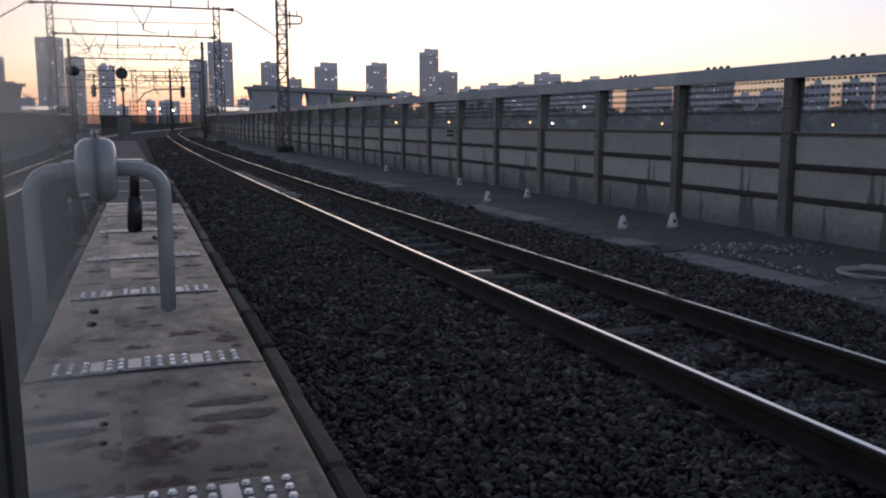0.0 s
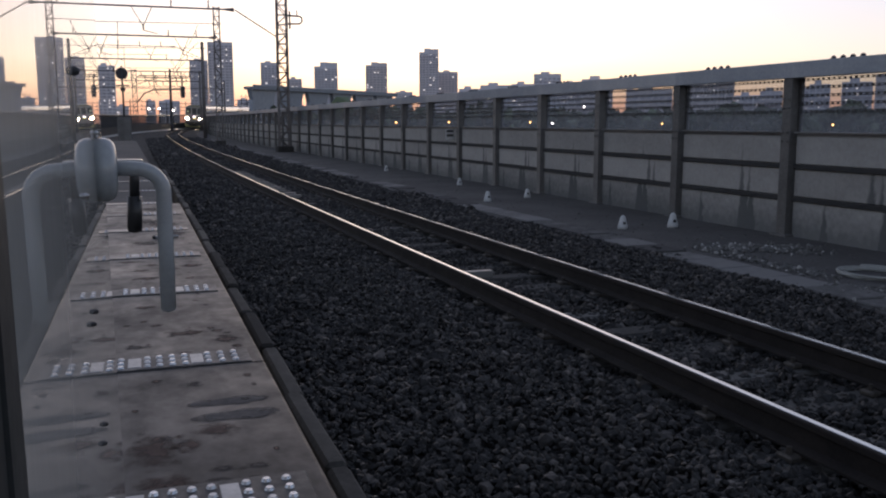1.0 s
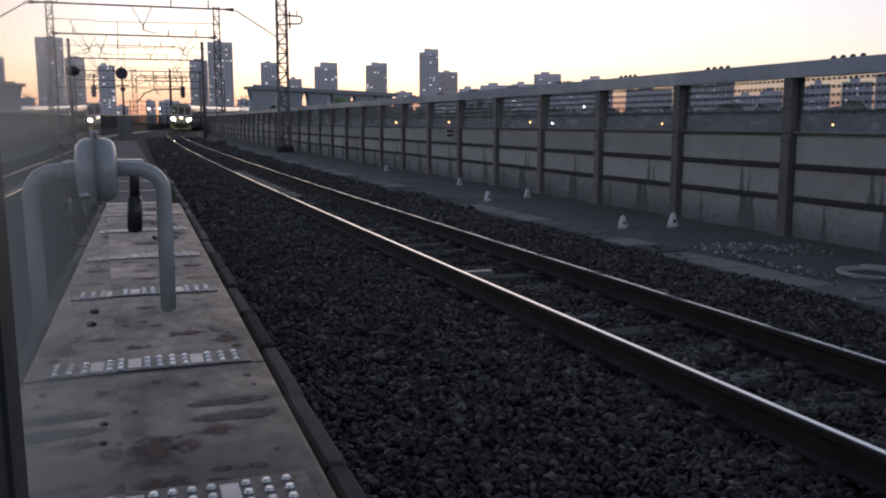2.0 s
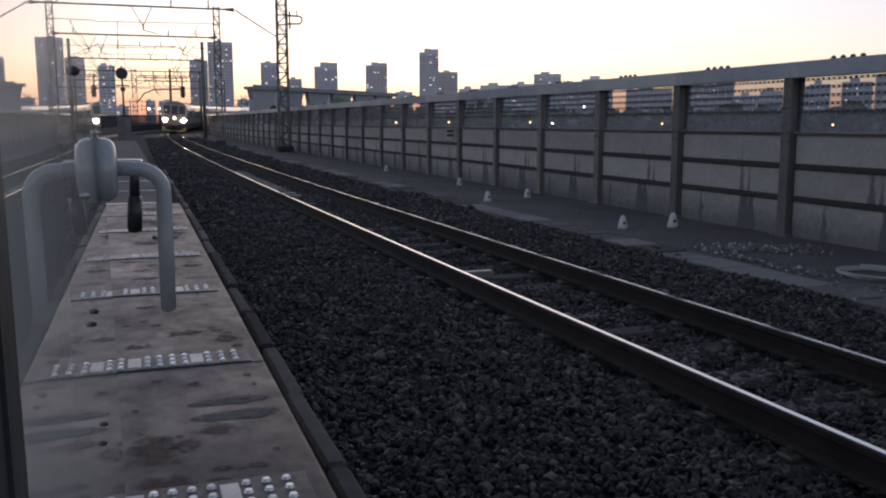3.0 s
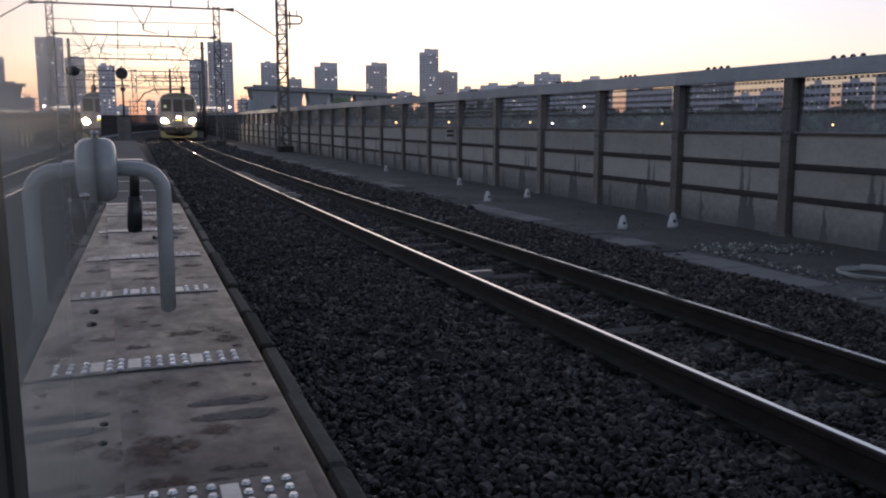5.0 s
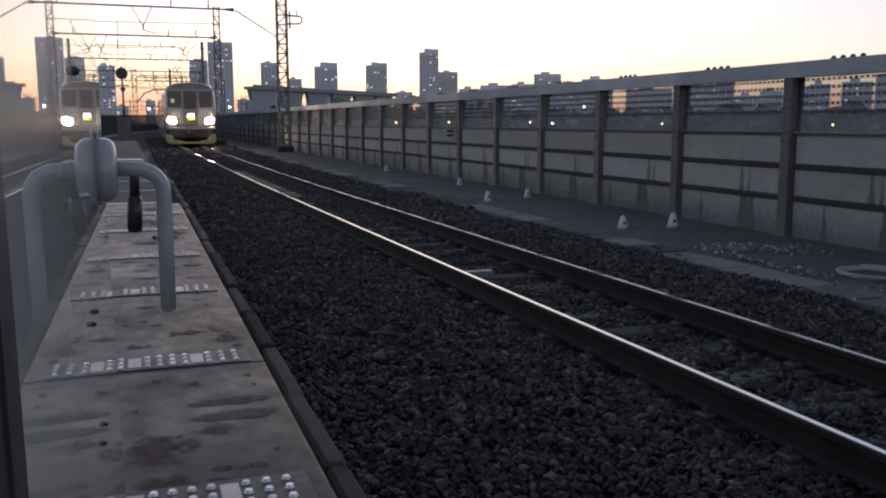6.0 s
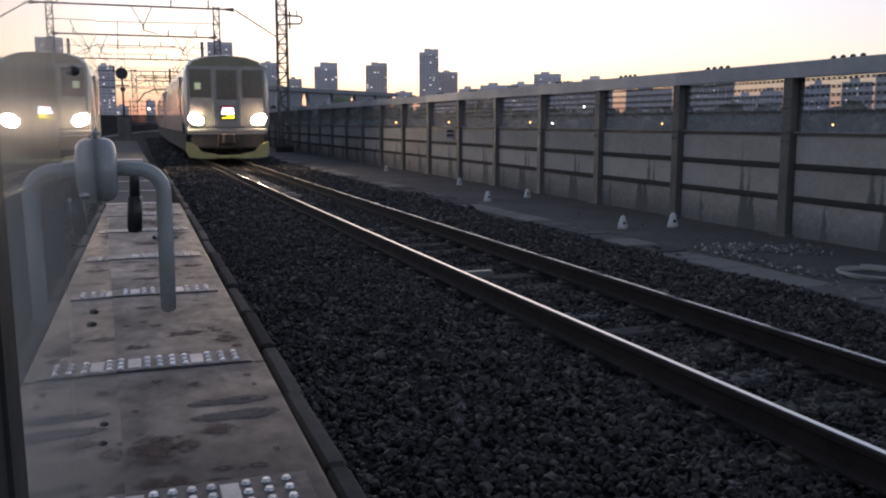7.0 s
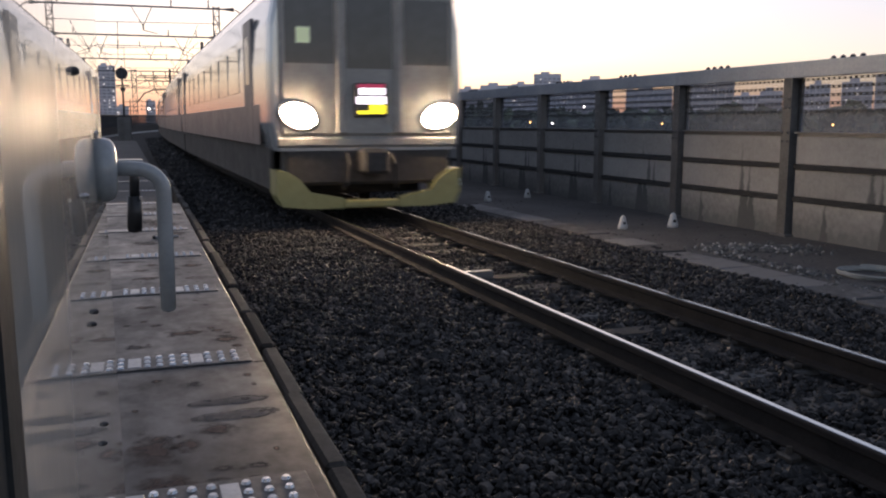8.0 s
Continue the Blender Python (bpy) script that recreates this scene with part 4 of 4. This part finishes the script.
def tower(x0, x1, ytop, dist, label, lit=6, step=0, crown=0, seed=0):
    """One tower block: body with setback, balconies floor by floor, windows and a few lit rooms."""
    rng = random.Random(seed + int(x0))
    lean = (784 - (x0 + x1) / 2) * (216 - ytop) / 11060
    x0, x1 = x0 + lean, x1 + lean
    mid = bearing((x0 + x1) / 2)
    wide = abs(math.tan(bearing(x1) - bearing(x0))) * dist
    high = (217 - ytop) / 1575.0 * dist + 1.36
    deep = min(wide, 34) * 0.8
    t = thing("tower_block", label, "building", pose(dist * math.sin(mid), dist * math.cos(mid), -0.45, 0, 0, -math.degrees(mid)), "far tower blocks")
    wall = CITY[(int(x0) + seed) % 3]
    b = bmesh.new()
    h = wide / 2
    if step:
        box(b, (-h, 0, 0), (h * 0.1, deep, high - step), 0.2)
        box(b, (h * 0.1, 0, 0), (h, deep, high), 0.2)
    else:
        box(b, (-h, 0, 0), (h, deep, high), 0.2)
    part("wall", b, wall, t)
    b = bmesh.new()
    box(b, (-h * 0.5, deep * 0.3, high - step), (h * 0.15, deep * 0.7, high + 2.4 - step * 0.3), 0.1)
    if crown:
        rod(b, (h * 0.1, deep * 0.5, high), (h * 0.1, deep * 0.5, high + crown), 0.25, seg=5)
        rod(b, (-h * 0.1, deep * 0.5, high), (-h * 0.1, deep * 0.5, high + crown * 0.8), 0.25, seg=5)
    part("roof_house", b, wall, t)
    floors = max(3, int((high - 4) / 3.3))
    cols = max(3, int(wide / 4.2))
    cell = wide / cols
    b = bmesh.new()
    for f in range(floors):
        z = 3 + f * 3.3
        if z + 3 > high - step:
            break
        box(b, (-h - 0.1, -1.1, z - 0.35), (h + 0.1, -0.002, z + 0.75))
    tagged(part("balcony_banding", b, wall, t), kind="stuff")
    b = bmesh.new()
    for f in range(floors):
        z = 3 + f * 3.3
        if z + 3 > high - step:
            break
        for c in range(cols):
            x = -h + cell * (c + 0.5)
            box(b, (x - cell * 0.36, -0.06, z + 0.8), (x + cell * 0.36, -0.003, z + 2.6))
    tagged(part("glazing", b, GLASS, t), kind="stuff")
    for k in range(max(3, int(lit * 1.2))):
        f, c = rng.randrange(max(1, int(floors * 0.25)), floors), rng.randrange(cols)
        x, z = -h + cell * (c + 0.5), 3 + f * 3.3
        if z + 3 > high - step:
            continue
        b = bmesh.new()
        w = min(cell * 0.2, 0.00075 * dist) * rng.uniform(0.6, 1.15)
        box(b, (x - w, -0.12, z + 1.0), (x + w, -0.07, z + 1.0 + 1.6 * w))
        part("lit_window", b, LIT, t, "warmly lit window")
    return t


def build_city():
    tall = "tall grey apartment tower with balcony bands and lit windows"
    low = "low grey city block with rows of windows"
    tower(367, 411, 82, 1100, tall, 14, 0, seed=1)
    tower(335, 367, 113, 1150, tall, 8, 0, seed=2)
    tower(170, 203, 124, 1000, tall, 12, 0, 14, seed=3)
    tower(461, 492, 115, 1250, tall, 8, seed=4)
    tower(508, 534, 142, 1100, tall, 5, seed=5)
    tower(556, 597, 114, 1200, tall, 6, 5, seed=6)
    tower(647, 685, 114, 1200, tall, 8, 3, seed=7)
    tower(742, 776, 90, 1200, tall, 14, 4, seed=8)
    tower(776, 810, 129, 1250, tall, 4, seed=9)
    tower(945, 993, 133, 900, tall, 10, seed=10)
    for x0, x1, y, d in ((205, 228, 190, 1300), (258, 275, 181, 1400), (281, 318, 181, 1500), (700, 730, 164, 1500), (812, 850, 158, 800), (850, 905, 152, 760), (905, 945, 150, 820), (993, 1030, 150, 700), (1030, 1085, 142, 650), (1108, 1190, 160, 620), (1215, 1300, 140, 560), (1300, 1345, 172, 700), (1345, 1385, 165, 640), (1412, 1432, 160, 640), (1432, 1470, 155, 600), (1490, 1545, 152, 560), (1550, 1620, 140, 520), (420, 445, 178, 1400)):
        tower(x0, x1, y, d, low, 5, seed=20)
    # street lamps and bright windows low in the town
    for px, py, d, mat in ((975, 219, 96, BRIGHT), (1032, 190, 300, BRIGHT), (1169, 219, 90, AMBER), (936, 217, 98, AMBER), (1470, 221, 84, AMBER), (700, 217, 110, AMBER), (793, 217, 108, AMBER), (265, 195, 420, BRIGHT), (307, 197, 420, BRIGHT), (407, 191, 420, BRIGHT), (283, 194, 500, BRIGHT)):
        a = bearing(px)
        z = 1.36 + (216.5 - py) / 1575 * d
        lamp = thing("street_lamp", "lit street lamp on a thin dark pole", "street lamp", pose(d * math.sin(a), d * math.cos(a), -0.45), "street lamps")
        b = bmesh.new()
        ball(b, (0, -0.3, z + 0.45), d * 0.00105, u=10, v=6)
        part("lantern", b, mat, lamp, "glowing lantern")
        b = bmesh.new()
        rod(b, (0, 0, 0), (0, 0, z + 0.5), 0.08, seg=6)
        rod(b, (0, 0, z + 0.5), (0, -0.35, z + 0.5), 0.05, seg=6)
        part("pole", b, M["dark_steel"], lamp)


LEAF = island_tone(surface("dusk_foliage", (0.025, 0.035, 0.02), (0.06, 0.075, 0.04), (0.7, 0.9), 0, 3, 0.4, 0), 0.5)


def build_woods():
    """Far belt of trees behind the barrier: many small leaf clumps low over the ground."""
    rng = np.random.default_rng(11)
    n = 9000
    px = rng.uniform(150, 1900, n)
    d = rng.uniform(120, 330, n)
    a = np.arctan2((px - 784) * math.cos(radians(8.19)), 1561.0) + radians(19.0)
    top = 2.2 + 2.6 * np.array([noise.noise((v * 0.012, w * 0.02, 4)) for v, w in zip(px, d)]) + d * 0.004
    keep = np.ones(n, bool)
    x, y = d * np.sin(a), d * np.cos(a)
    keep &= ~((x > -14) & (x < 24) & (y < 340))
    z = -0.4 + rng.random(n) ** 0.7 * np.maximum(1.0, top)
    mid = np.stack([x, y, z], 1)[keep]
    stones("far_trees", "dark belt of leafy trees beyond the barrier", 9000, lambda r, c: mid, 0.75, LEAF)


# ---- small things on the walkway ----
def build_small_things():
    for x, y, s in ((7.52, 11.28, 1.15), (6.71, 11.35, 1.05), (7.63, 16.77, 1.0), (6.51, 16.19, 1.1), (7.56, 20.69, 0.95), (7.54, 27.5, 0.95)):
        mk = thing("marker_post", "small white rounded marker post on the concrete deck", "marker", pose(x, y, -0.2, 0, 0, 8 * math.sin(x * 9)), "marker posts")
        b = bmesh.new()
        pr = [(0.075, 0), (0.07, 0.05), (0.05, 0.12), (0.04, 0.165), (0.02, 0.19)]
        rings = [[b.verts.new((r * s * math.cos(k * math.pi / 6), r * s * 0.8 * math.sin(k * math.pi / 6), z * s)) for k in range(12)] for r, z in pr]
        for p, q in zip(rings, rings[1:]):
            for k in range(12):
                b.faces.new((p[k], p[(k + 1) % 12], q[(k + 1) % 12], q[k]))
        b.faces.new(rings[-1])
        b.faces.new(rings[0])
        part("cone", b, M["white"], mk, "", True)
        b = bmesh.new()
        rod(b, (0, -0.045 * s, 0.09 * s), (0, -0.062 * s, 0.085 * s), 0.02 * s, seg=10)
        part("stud", b, M["rib"], mk, "dark round stud")

    def heap(x0, y0, x1, y1, w, high):
        def f(rng, n):
            u = rng.random(n)
            x = x0 + (x1 - x0) * u + rng.normal(0, w, n)
            y = y0 + (y1 - y0) * u + rng.normal(0, w, n)
            return np.stack([x, y, -0.195 + high * rng.random(n) ** 2], 1)
        return f

    stones("rubble_heap", "scatter of pale broken stones on the concrete deck", 700, heap(6.8, 9.25, 7.7, 8.65, 0.17, 0.02), 0.018, M["rubble"])
    stones("rubble_heap", "scatter of pale broken stones on the concrete deck", 300, heap(6.55, 9.2, 6.55, 7.0, 0.09, 0.015), 0.018, M["rubble"])
    stones("rubble_heap", "scatter of pale broken stones on the concrete deck", 500, heap(6.0, 6.5, 6.5, 6.0, 0.15, 0.02), 0.019, M["rubble"])
    def litter(rng, n):
        y = 5 + 32 * rng.random(n) ** 1.4
        return np.array([(*on_line(v, 2.45 + 2.2 * rng.random() ** 2.2)[0].xy, -0.198) for v in y])

    stones("scattered_gravel", "dark loose gravel scattered on the concrete deck", 1500, litter, 0.014, M["grit"])
    bar = thing("metal_bar", "short pale steel bar lying across the deck", "bar", pose(0.2, 7.9, DECK + 0.012))
    b = bmesh.new()
    rod(b, (-0.09, 0, 0.0), (0.1, 0.02, 0.0), 0.011, seg=10)
    part("rod", b, M["pale_patch"], bar)
    b = bmesh.new()
    ball(b, (-0.1, 0, 0.0), 0.017, u=10, v=6)
    part("knob", b, M["dark_steel"], bar)
    coil = thing("rope_coil", "loose pale rope coil lying on the concrete deck", "rope", pose(7.05, 6.95, -0.2))
    b = bmesh.new()
    pts = []
    for k in range(90):
        a = 2 * math.pi * k / 28
        r = 0.30 + 0.02 * (k // 28) + 0.02 * math.sin(a * 2.3)
        pts.append((r * math.cos(a), r * 1.05 * math.sin(a), 0.014 + 0.012 * (k / 28)))
    pipe(b, pts, 0.014, 6)
    part("strand", b, M["rope"], coil)
    for x, y, z, w, h, mat, label in ((8.46, 12.05, 1.02, 0.08, 0.07, "plate", "small pale notice plate on the barrier"), (8.44, 16.96, 1.05, 0.05, 0.1, "rib", "small dark box on the barrier")):
        plate = thing("notice_plate", label, "sign", pose(x, y, z))
        b = bmesh.new()
        box(b, (-0.012, -w * 1.2, -h), (0.06, w * 1.2, h), 0.004)
        part("plate", b, M[mat], plate)
    board = thing("number_board", "small white board with dark bars on a barrier post", "sign", pose(8.30, 23.49, 1.02, 0, 0, 10))
    b = bmesh.new()
    box(b, (-0.13, -0.012, -0.14), (0.13, 0.012, 0.14), 0.004)
    part("plate", b, M["white"], board)
    for z in (0.09, -0.03):
        b = bmesh.new()
        box(b, (-0.12, -0.016, z - 0.03), (0.11, -0.0125, z + 0.03))
        part("bar", b, M["black_plastic"], board, "dark bar")

# ---- the express train ----
TRAIN = {
    "body": surface("train_cream_paint", (0.60, 0.60, 0.58), (0.70, 0.70, 0.68), (0.08, 0.16), 0.5, 6, 0.8, 0.02),
    "lower": surface("train_grey_paint", (0.11, 0.105, 0.11), (0.18, 0.175, 0.18), (0.3, 0.5), 0.1, 6, 0.8, 0.03),
    # face, yellow, glass and underframe are paled: glare round the lamps is mixed in
    "face": surface("train_face_grey", (0.24, 0.23, 0.21), (0.42, 0.405, 0.375), (0.3, 0.5), 0.1, 9, 1.6, 0.03),
    "yellow": surface("train_yellow_paint", (0.33, 0.29, 0.11), (0.44, 0.39, 0.17), (0.35, 0.55), 0, 8, 1.2, 0.05),
    "brow": surface("train_olive_grey", (0.19, 0.18, 0.12), (0.29, 0.275, 0.19), (0.35, 0.55), 0, 8, 1.2, 0.05),
    "glass": surface("train_dark_glass", (0.07, 0.07, 0.068), (0.13, 0.13, 0.125), (0.06, 0.12), 0, 5, 0.5, 0),
    "side_glass": surface("train_side_glass", (0.32, 0.32, 0.31), (0.4, 0.4, 0.39), (0.05, 0.09), 0.7, 5, 0.5, 0),
    "under": surface("underframe", (0.045, 0.04, 0.036), (0.10, 0.09, 0.08), (0.7, 0.9), 0.2, 12, 2, 0.2),
    "lamp": glow("headlamp_lens", (1.0, 0.78, 0.46), 185.0),
    "pane_reflection": glow("pane_reflection", (0.7, 0.85, 0.5), 0.2),
    "sign_white": glow("sign_white", (1.0, 0.93, 0.95), 3.0),
    "sign_red": glow("sign_red", (0.5, 0.05, 0.10), 0.6),
    "sign_yellow": glow("sign_yellow", (1.0, 0.85, 0.02), 1.6),
    "roof": surface("train_roof", (0.13, 0.13, 0.12), (0.21, 0.21, 0.195), (0.6, 0.8), 0, 8, 1, 0.05),
}
HALF, CAR = 1.45, 19.6


def section(scale=1.0, drop=0.0):
    """Outline of the car body from foot to roof, right half mirrored."""
    right = [(1.36, 0.95), (1.45, 1.35), (1.45, 2.2), (1.42, 2.75), (1.34, 3.15), (1.15, 3.44), (0.75, 3.58), (0.0, 3.65)]
    right = [(x * scale, z - (drop * max(0, (z - 2.2) / 1.5))) for x, z in right]
    return right + [(-x, z) for x, z in reversed(right[:-1])]


def loft(b, rings):
    vs = [[b.verts.new(p) for p in r] for r in rings]
    n = len(vs[0])
    for r0, r1 in zip(vs, vs[1:]):
        for k in range(n):
            b.faces.new((r0[k], r0[(k + 1) % n], r1[(k + 1) % n], r1[k]))
    return vs


def build_car(lead):
    """One car. Its nose is at the origin and it reaches back along +y; the face looks to -y."""
    car = thing("express_train_car", "cream express train car with dark windows and lit headlamps" if lead else "cream trailing express train car with dark windows", "train", group="train cars")
    b = bmesh.new()
    rings = []
    if lead:
        for y, sc, dr in ((0.0, 0.955, 0.10), (0.05, 0.985, 0.05), (0.22, 1.0, 0.01), (0.6, 1.0, 0.0)):
            rings.append([(x, y, z) for x, z in section(sc, dr)])
    else:
        rings.append([(x, 0.0, z) for x, z in section()])
    for y in (3.5, 8, 14, CAR):
        rings.append([(x, y, z) for x, z in section()])
    vs = loft(b, rings)
    b.faces.new(vs[0])
    b.faces.new(vs[-1])
    body = part("body", b, TRAIN["body"], car, "", False)
    b = bmesh.new()
    cap = [(x * 1.004, z + 0.012) for x, z in section() if z > 3.3]
    foot = [(x * 0.96, z - 0.03) for x, z in reversed(cap)]
    vs = loft(b, [[(x, y, z) for x, z in cap + foot] for y in (0.7 if lead else 0.05, 10.0, CAR - 0.05)])
    b.faces.new(vs[0])
    b.faces.new(vs[-1])
    part("roof", b, TRAIN["roof"], car, "dull grey roof")
    # lower band and skirts along both sides
    for s in (-1, 1):
        b = bmesh.new()
        box(b, (s * 1.30, 0.5 if lead else 0.1, 0.35), (s * 1.38, CAR - 0.1, 1.0), 0.02)
        part("side_skirt", b, TRAIN["under"], car, "dark lower skirt")
        b = bmesh.new()
        box(b, (s * 1.447, 0.9 if lead else 0.1, 1.02), (s * 1.456, CAR - 0.1, 1.62), 0.002)
        part("waist_band", b, TRAIN["lower"], car, "grey waist band")
        # doors and side windows
        for y in ((1.6, 17.6) if lead else (1.2, 17.6)):
            b = bmesh.new()
            box(b, (s * 1.40, y, 1.05), (s * 1.462, y + 0.95, 2.95), 0.01)
            door = part("door", b, TRAIN["lower"], car, "grey passenger door")
            b = bmesh.new()
            box(b, (s * 1.463, y + 0.25, 1.95), (s * 1.468, y + 0.7, 2.7), 0.002)
            part("door_window", b, TRAIN["glass"], door)
        for k in range(8):
            y = 3.3 + 1.75 * k
            b = bmesh.new()
            box(b, (s * 1.40, y, 1.85), (s * 1.456, y + 1.45, 2.62), 0.01)
            part("side_window", b, TRAIN["side_glass"], car)
    b = bmesh.new()
    box(b, (-1.1, 1.0, 0.25), (1.1, CAR - 0.5, 0.94), 0.02)
    part("underframe", b, TRAIN["under"], car)
    # bogies with wheels
    for y in (2.6, 5.0, CAR - 5.0, CAR - 2.6):
        for s in (-1, 1):
            b = bmesh.new()
            rod(b, (s * 0.53, y, 0.43), (s * 0.64, y, 0.43), 0.43, seg=20)
            part("wheel", b, TRAIN["under"], car)
    if not lead:
        b = bmesh.new()
        box(b, (-1.2, -0.38, 0.9), (1.2, 0.0, 3.5), 0.05)
        part("gangway", b, TRAIN["under"], car, "dark gangway bellows")
        return car
    # face: dark mask with three panes, centre door, pillars
    b = bmesh.new()
    box(b, (-1.30, -0.05, 1.15), (1.30, 0.03, 3.28), 0.05)
    mask = part("face_mask", b, TRAIN["face"], car, "grey front mask")
    for x0, x1, z0, z1 in ((-1.22, -0.52, 2.18, 3.12), (0.52, 1.22, 2.18, 3.12), (-0.34, 0.34, 2.12, 3.12)):
        b = bmesh.new()
        box(b, (x0, -0.053, z0), (x1, -0.045, z1), 0.001)
        part("windscreen", b, TRAIN["glass"], mask, "dark windscreen pane")
    for x in (-0.43, 0.43):
        b = bmesh.new()
        box(b, (x - 0.06, -0.10, 1.2), (x + 0.06, -0.05, 3.2), 0.015)
        part("door_pillar", b, TRAIN["face"], mask)
    # greenish reflection in the pane, painted as a weakly glowing patch
    b = bmesh.new()
    box(b, (-1.06, -0.057, 2.46), (-0.86, -0.0535, 2.68), 0.001)
    part("reflection_patch", b, TRAIN["pane_reflection"], mask, "faint greenish reflection painted on the windscreen")
    # roof brow
    b = bmesh.new()
    vs = loft(b, [[(x * 0.955, -0.035, z) for x, z in ((1.30, 3.18), (1.12, 3.40), (0.7, 3.54), (0, 3.60), (-0.7, 3.54), (-1.12, 3.40), (-1.30, 3.18), (0, 3.26))], [(x, 0.2, z + 0.03) for x, z in ((1.30, 3.18), (1.12, 3.40), (0.7, 3.54), (0, 3.60), (-0.7, 3.54), (-1.12, 3.40), (-1.30, 3.18), (0, 3.26))]])
    b.faces.new(vs[0])
    part("brow", b, TRAIN["brow"], car, "dull olive-grey roof brow")
    # headlamps: slanted ovals, higher at the outer end
    for s in (-1, 1):
        tilt = Matrix.Translation((s * 1.05, -0.05, 1.45)) @ Matrix.Rotation(radians(-20 * s), 4, "Y")
        b = bmesh.new()
        ball(b, (0, 0, 0), 0.33, 0.98, 0.2, 0.66, 20, 12)
        bmesh.ops.transform(b, matrix=tilt, verts=b.verts)
        shell = part("headlamp", b, TRAIN["face"], car, "slanted oval headlamp housing", True)
        b = bmesh.new()
        ball(b, (0, -0.045, 0), 0.26, 0.98, 0.2, 0.66, 24, 12)
        bmesh.ops.transform(b, matrix=tilt, verts=b.verts)
        part("lens", b, TRAIN["lamp"], shell, "glowing warm lens", True)
    # train sign
    b = bmesh.new()
    box(b, (-0.25, -0.115, 1.43), (0.25, -0.06, 1.92), 0.03)
    sign = part("train_sign", b, TRAIN["glass"], car, "dark illuminated train sign")
    for z0, z1, x0, x1, mat in ((1.85, 1.90, -0.2, 0.2, "sign_red"), (1.75, 1.84, -0.17, 0.2, "sign_white"), (1.62, 1.72, -0.21, 0.21, "sign_white"), (1.48, 1.605, -0.02, 0.22, "sign_yellow"), (1.475, 1.52, -0.2, -0.02, "sign_yellow")):
        b = bmesh.new()
        box(b, (x0, -0.125, z0), (x1, -0.116, z1), 0.003)
        part("sign_bar", b, TRAIN[mat], sign, "glowing bar")
    # lower front: bumper shelf, coupler, skirt
    b = bmesh.new()
    box(b, (-1.36, -0.045, 1.0), (1.36, 0.3, 1.15), 0.03)
    part("bumper_shelf", b, TRAIN["face"], car)
    b = bmesh.new()
    box(b, (-1.25, 0.0, 0.45), (1.25, 0.4, 1.0), 0.05)
    part("front_panel", b, TRAIN["under"], car)
    for s in (-1, 1):
        b = bmesh.new()
        edge = ((0.42, 0.12), (0.9, 0.12), (1.30, 0.16), (1.38, 0.32), (1.38, 0.68), (1.22, 0.66), (1.05, 0.55), (0.9, 0.36), (0.42, 0.27))
        vs = loft(b, [[(s * x, -0.10, z) for x, z in edge], [(s * x, 0.5 if x > 1 else 0.0, z) for x, z in edge]])
        b.faces.new(vs[0])
        b.faces.new(vs[-1])
        part("front_skirt", b, TRAIN["yellow"], car, "dull yellow front skirt")
    b = bmesh.new()
    box(b, (-0.42, -0.10, 0.12), (0.42, 0.0, 0.24), 0.02)
    part("skirt_sill", b, TRAIN["yellow"], car, "dull yellow sill")
    b = bmesh.new()
    box(b, (-0.2, -0.42, 0.62), (0.2, 0.0, 0.98), 0.05)
    rod(b, (0, -0.40, 0.8), (0, 0.2, 0.8), 0.12, seg=12)
    part("coupler", b, TRAIN["under"], car, "dark coupler")
    for s in (-1, 1):
        b = bmesh.new()
        pipe(b, [(s * 0.33, -0.02, 0.9), (s * 0.34, -0.2, 0.75), (s * 0.36, -0.15, 0.5), (s * 0.4, 0.0, 0.4)], 0.025, 6)
        part("air_hose", b, TRAIN["under"], car)
    return car


# ---- what moves ----
# nose of the train along the line, second by second
NOSE = ((0.0, 166.5), (0.5, 156.6), (1.0, 147.0), (1.5, 138.0), (2.0, 128.6), (2.5, 118.5), (3.0, 110.0), (3.5, 101.0), (4.0, 92.0), (4.5, 82.5), (5.0, 73.0), (5.5, 63.0), (6.0, 53.3), (6.5, 42.3), (7.0, 31.4), (7.5, 21.4), (8.0, 12.65))


def further(y, along):
    """The point of the line that lies so far beyond y, along the track."""
    left = along
    while left > 0:
        step = min(0.5, left)
        dx = line_x(y + 0.5) - line_x(y)
        y += step / math.hypot(1, dx / 0.5)
        left -= step
    return y


def motions():
    for i, car in enumerate(CARS):
        rows = []
        for t, nose in NOSE:
            y0 = further(nose, i * (CAR + 0.4))
            a, _, _ = on_line(further(y0, 2.8))
            c, _, _ = on_line(further(y0, CAR - 2.8))
            d = (c - a).normalized()
            p = a - d * 2.8
            lean = 4.0 * float(np.interp(y0, (84, 104, 140, 165), (0, 1, 1, 0.4)))
            rows.append((t, pose(p.x, p.y, p.z, math.degrees(math.asin(d.z)), lean, math.degrees(math.atan2(d.y, d.x)) - 90)))
        walk(car, rows)


# ---- build ----
build_ground()
build_walkway()
build_ballast()
build_carriage()
build_deck()
build_overhead()
build_signal()
build_left_boundary()
build_viaduct()
build_city()
build_woods()
build_small_things()
CARS = [build_car(True)]
first_trailer = build_car(False)
CARS.append(first_trailer)
for k in range(3):
    CARS.append(copy_thing(first_trailer, Matrix()))
build_track()
build_barrier()
motions()
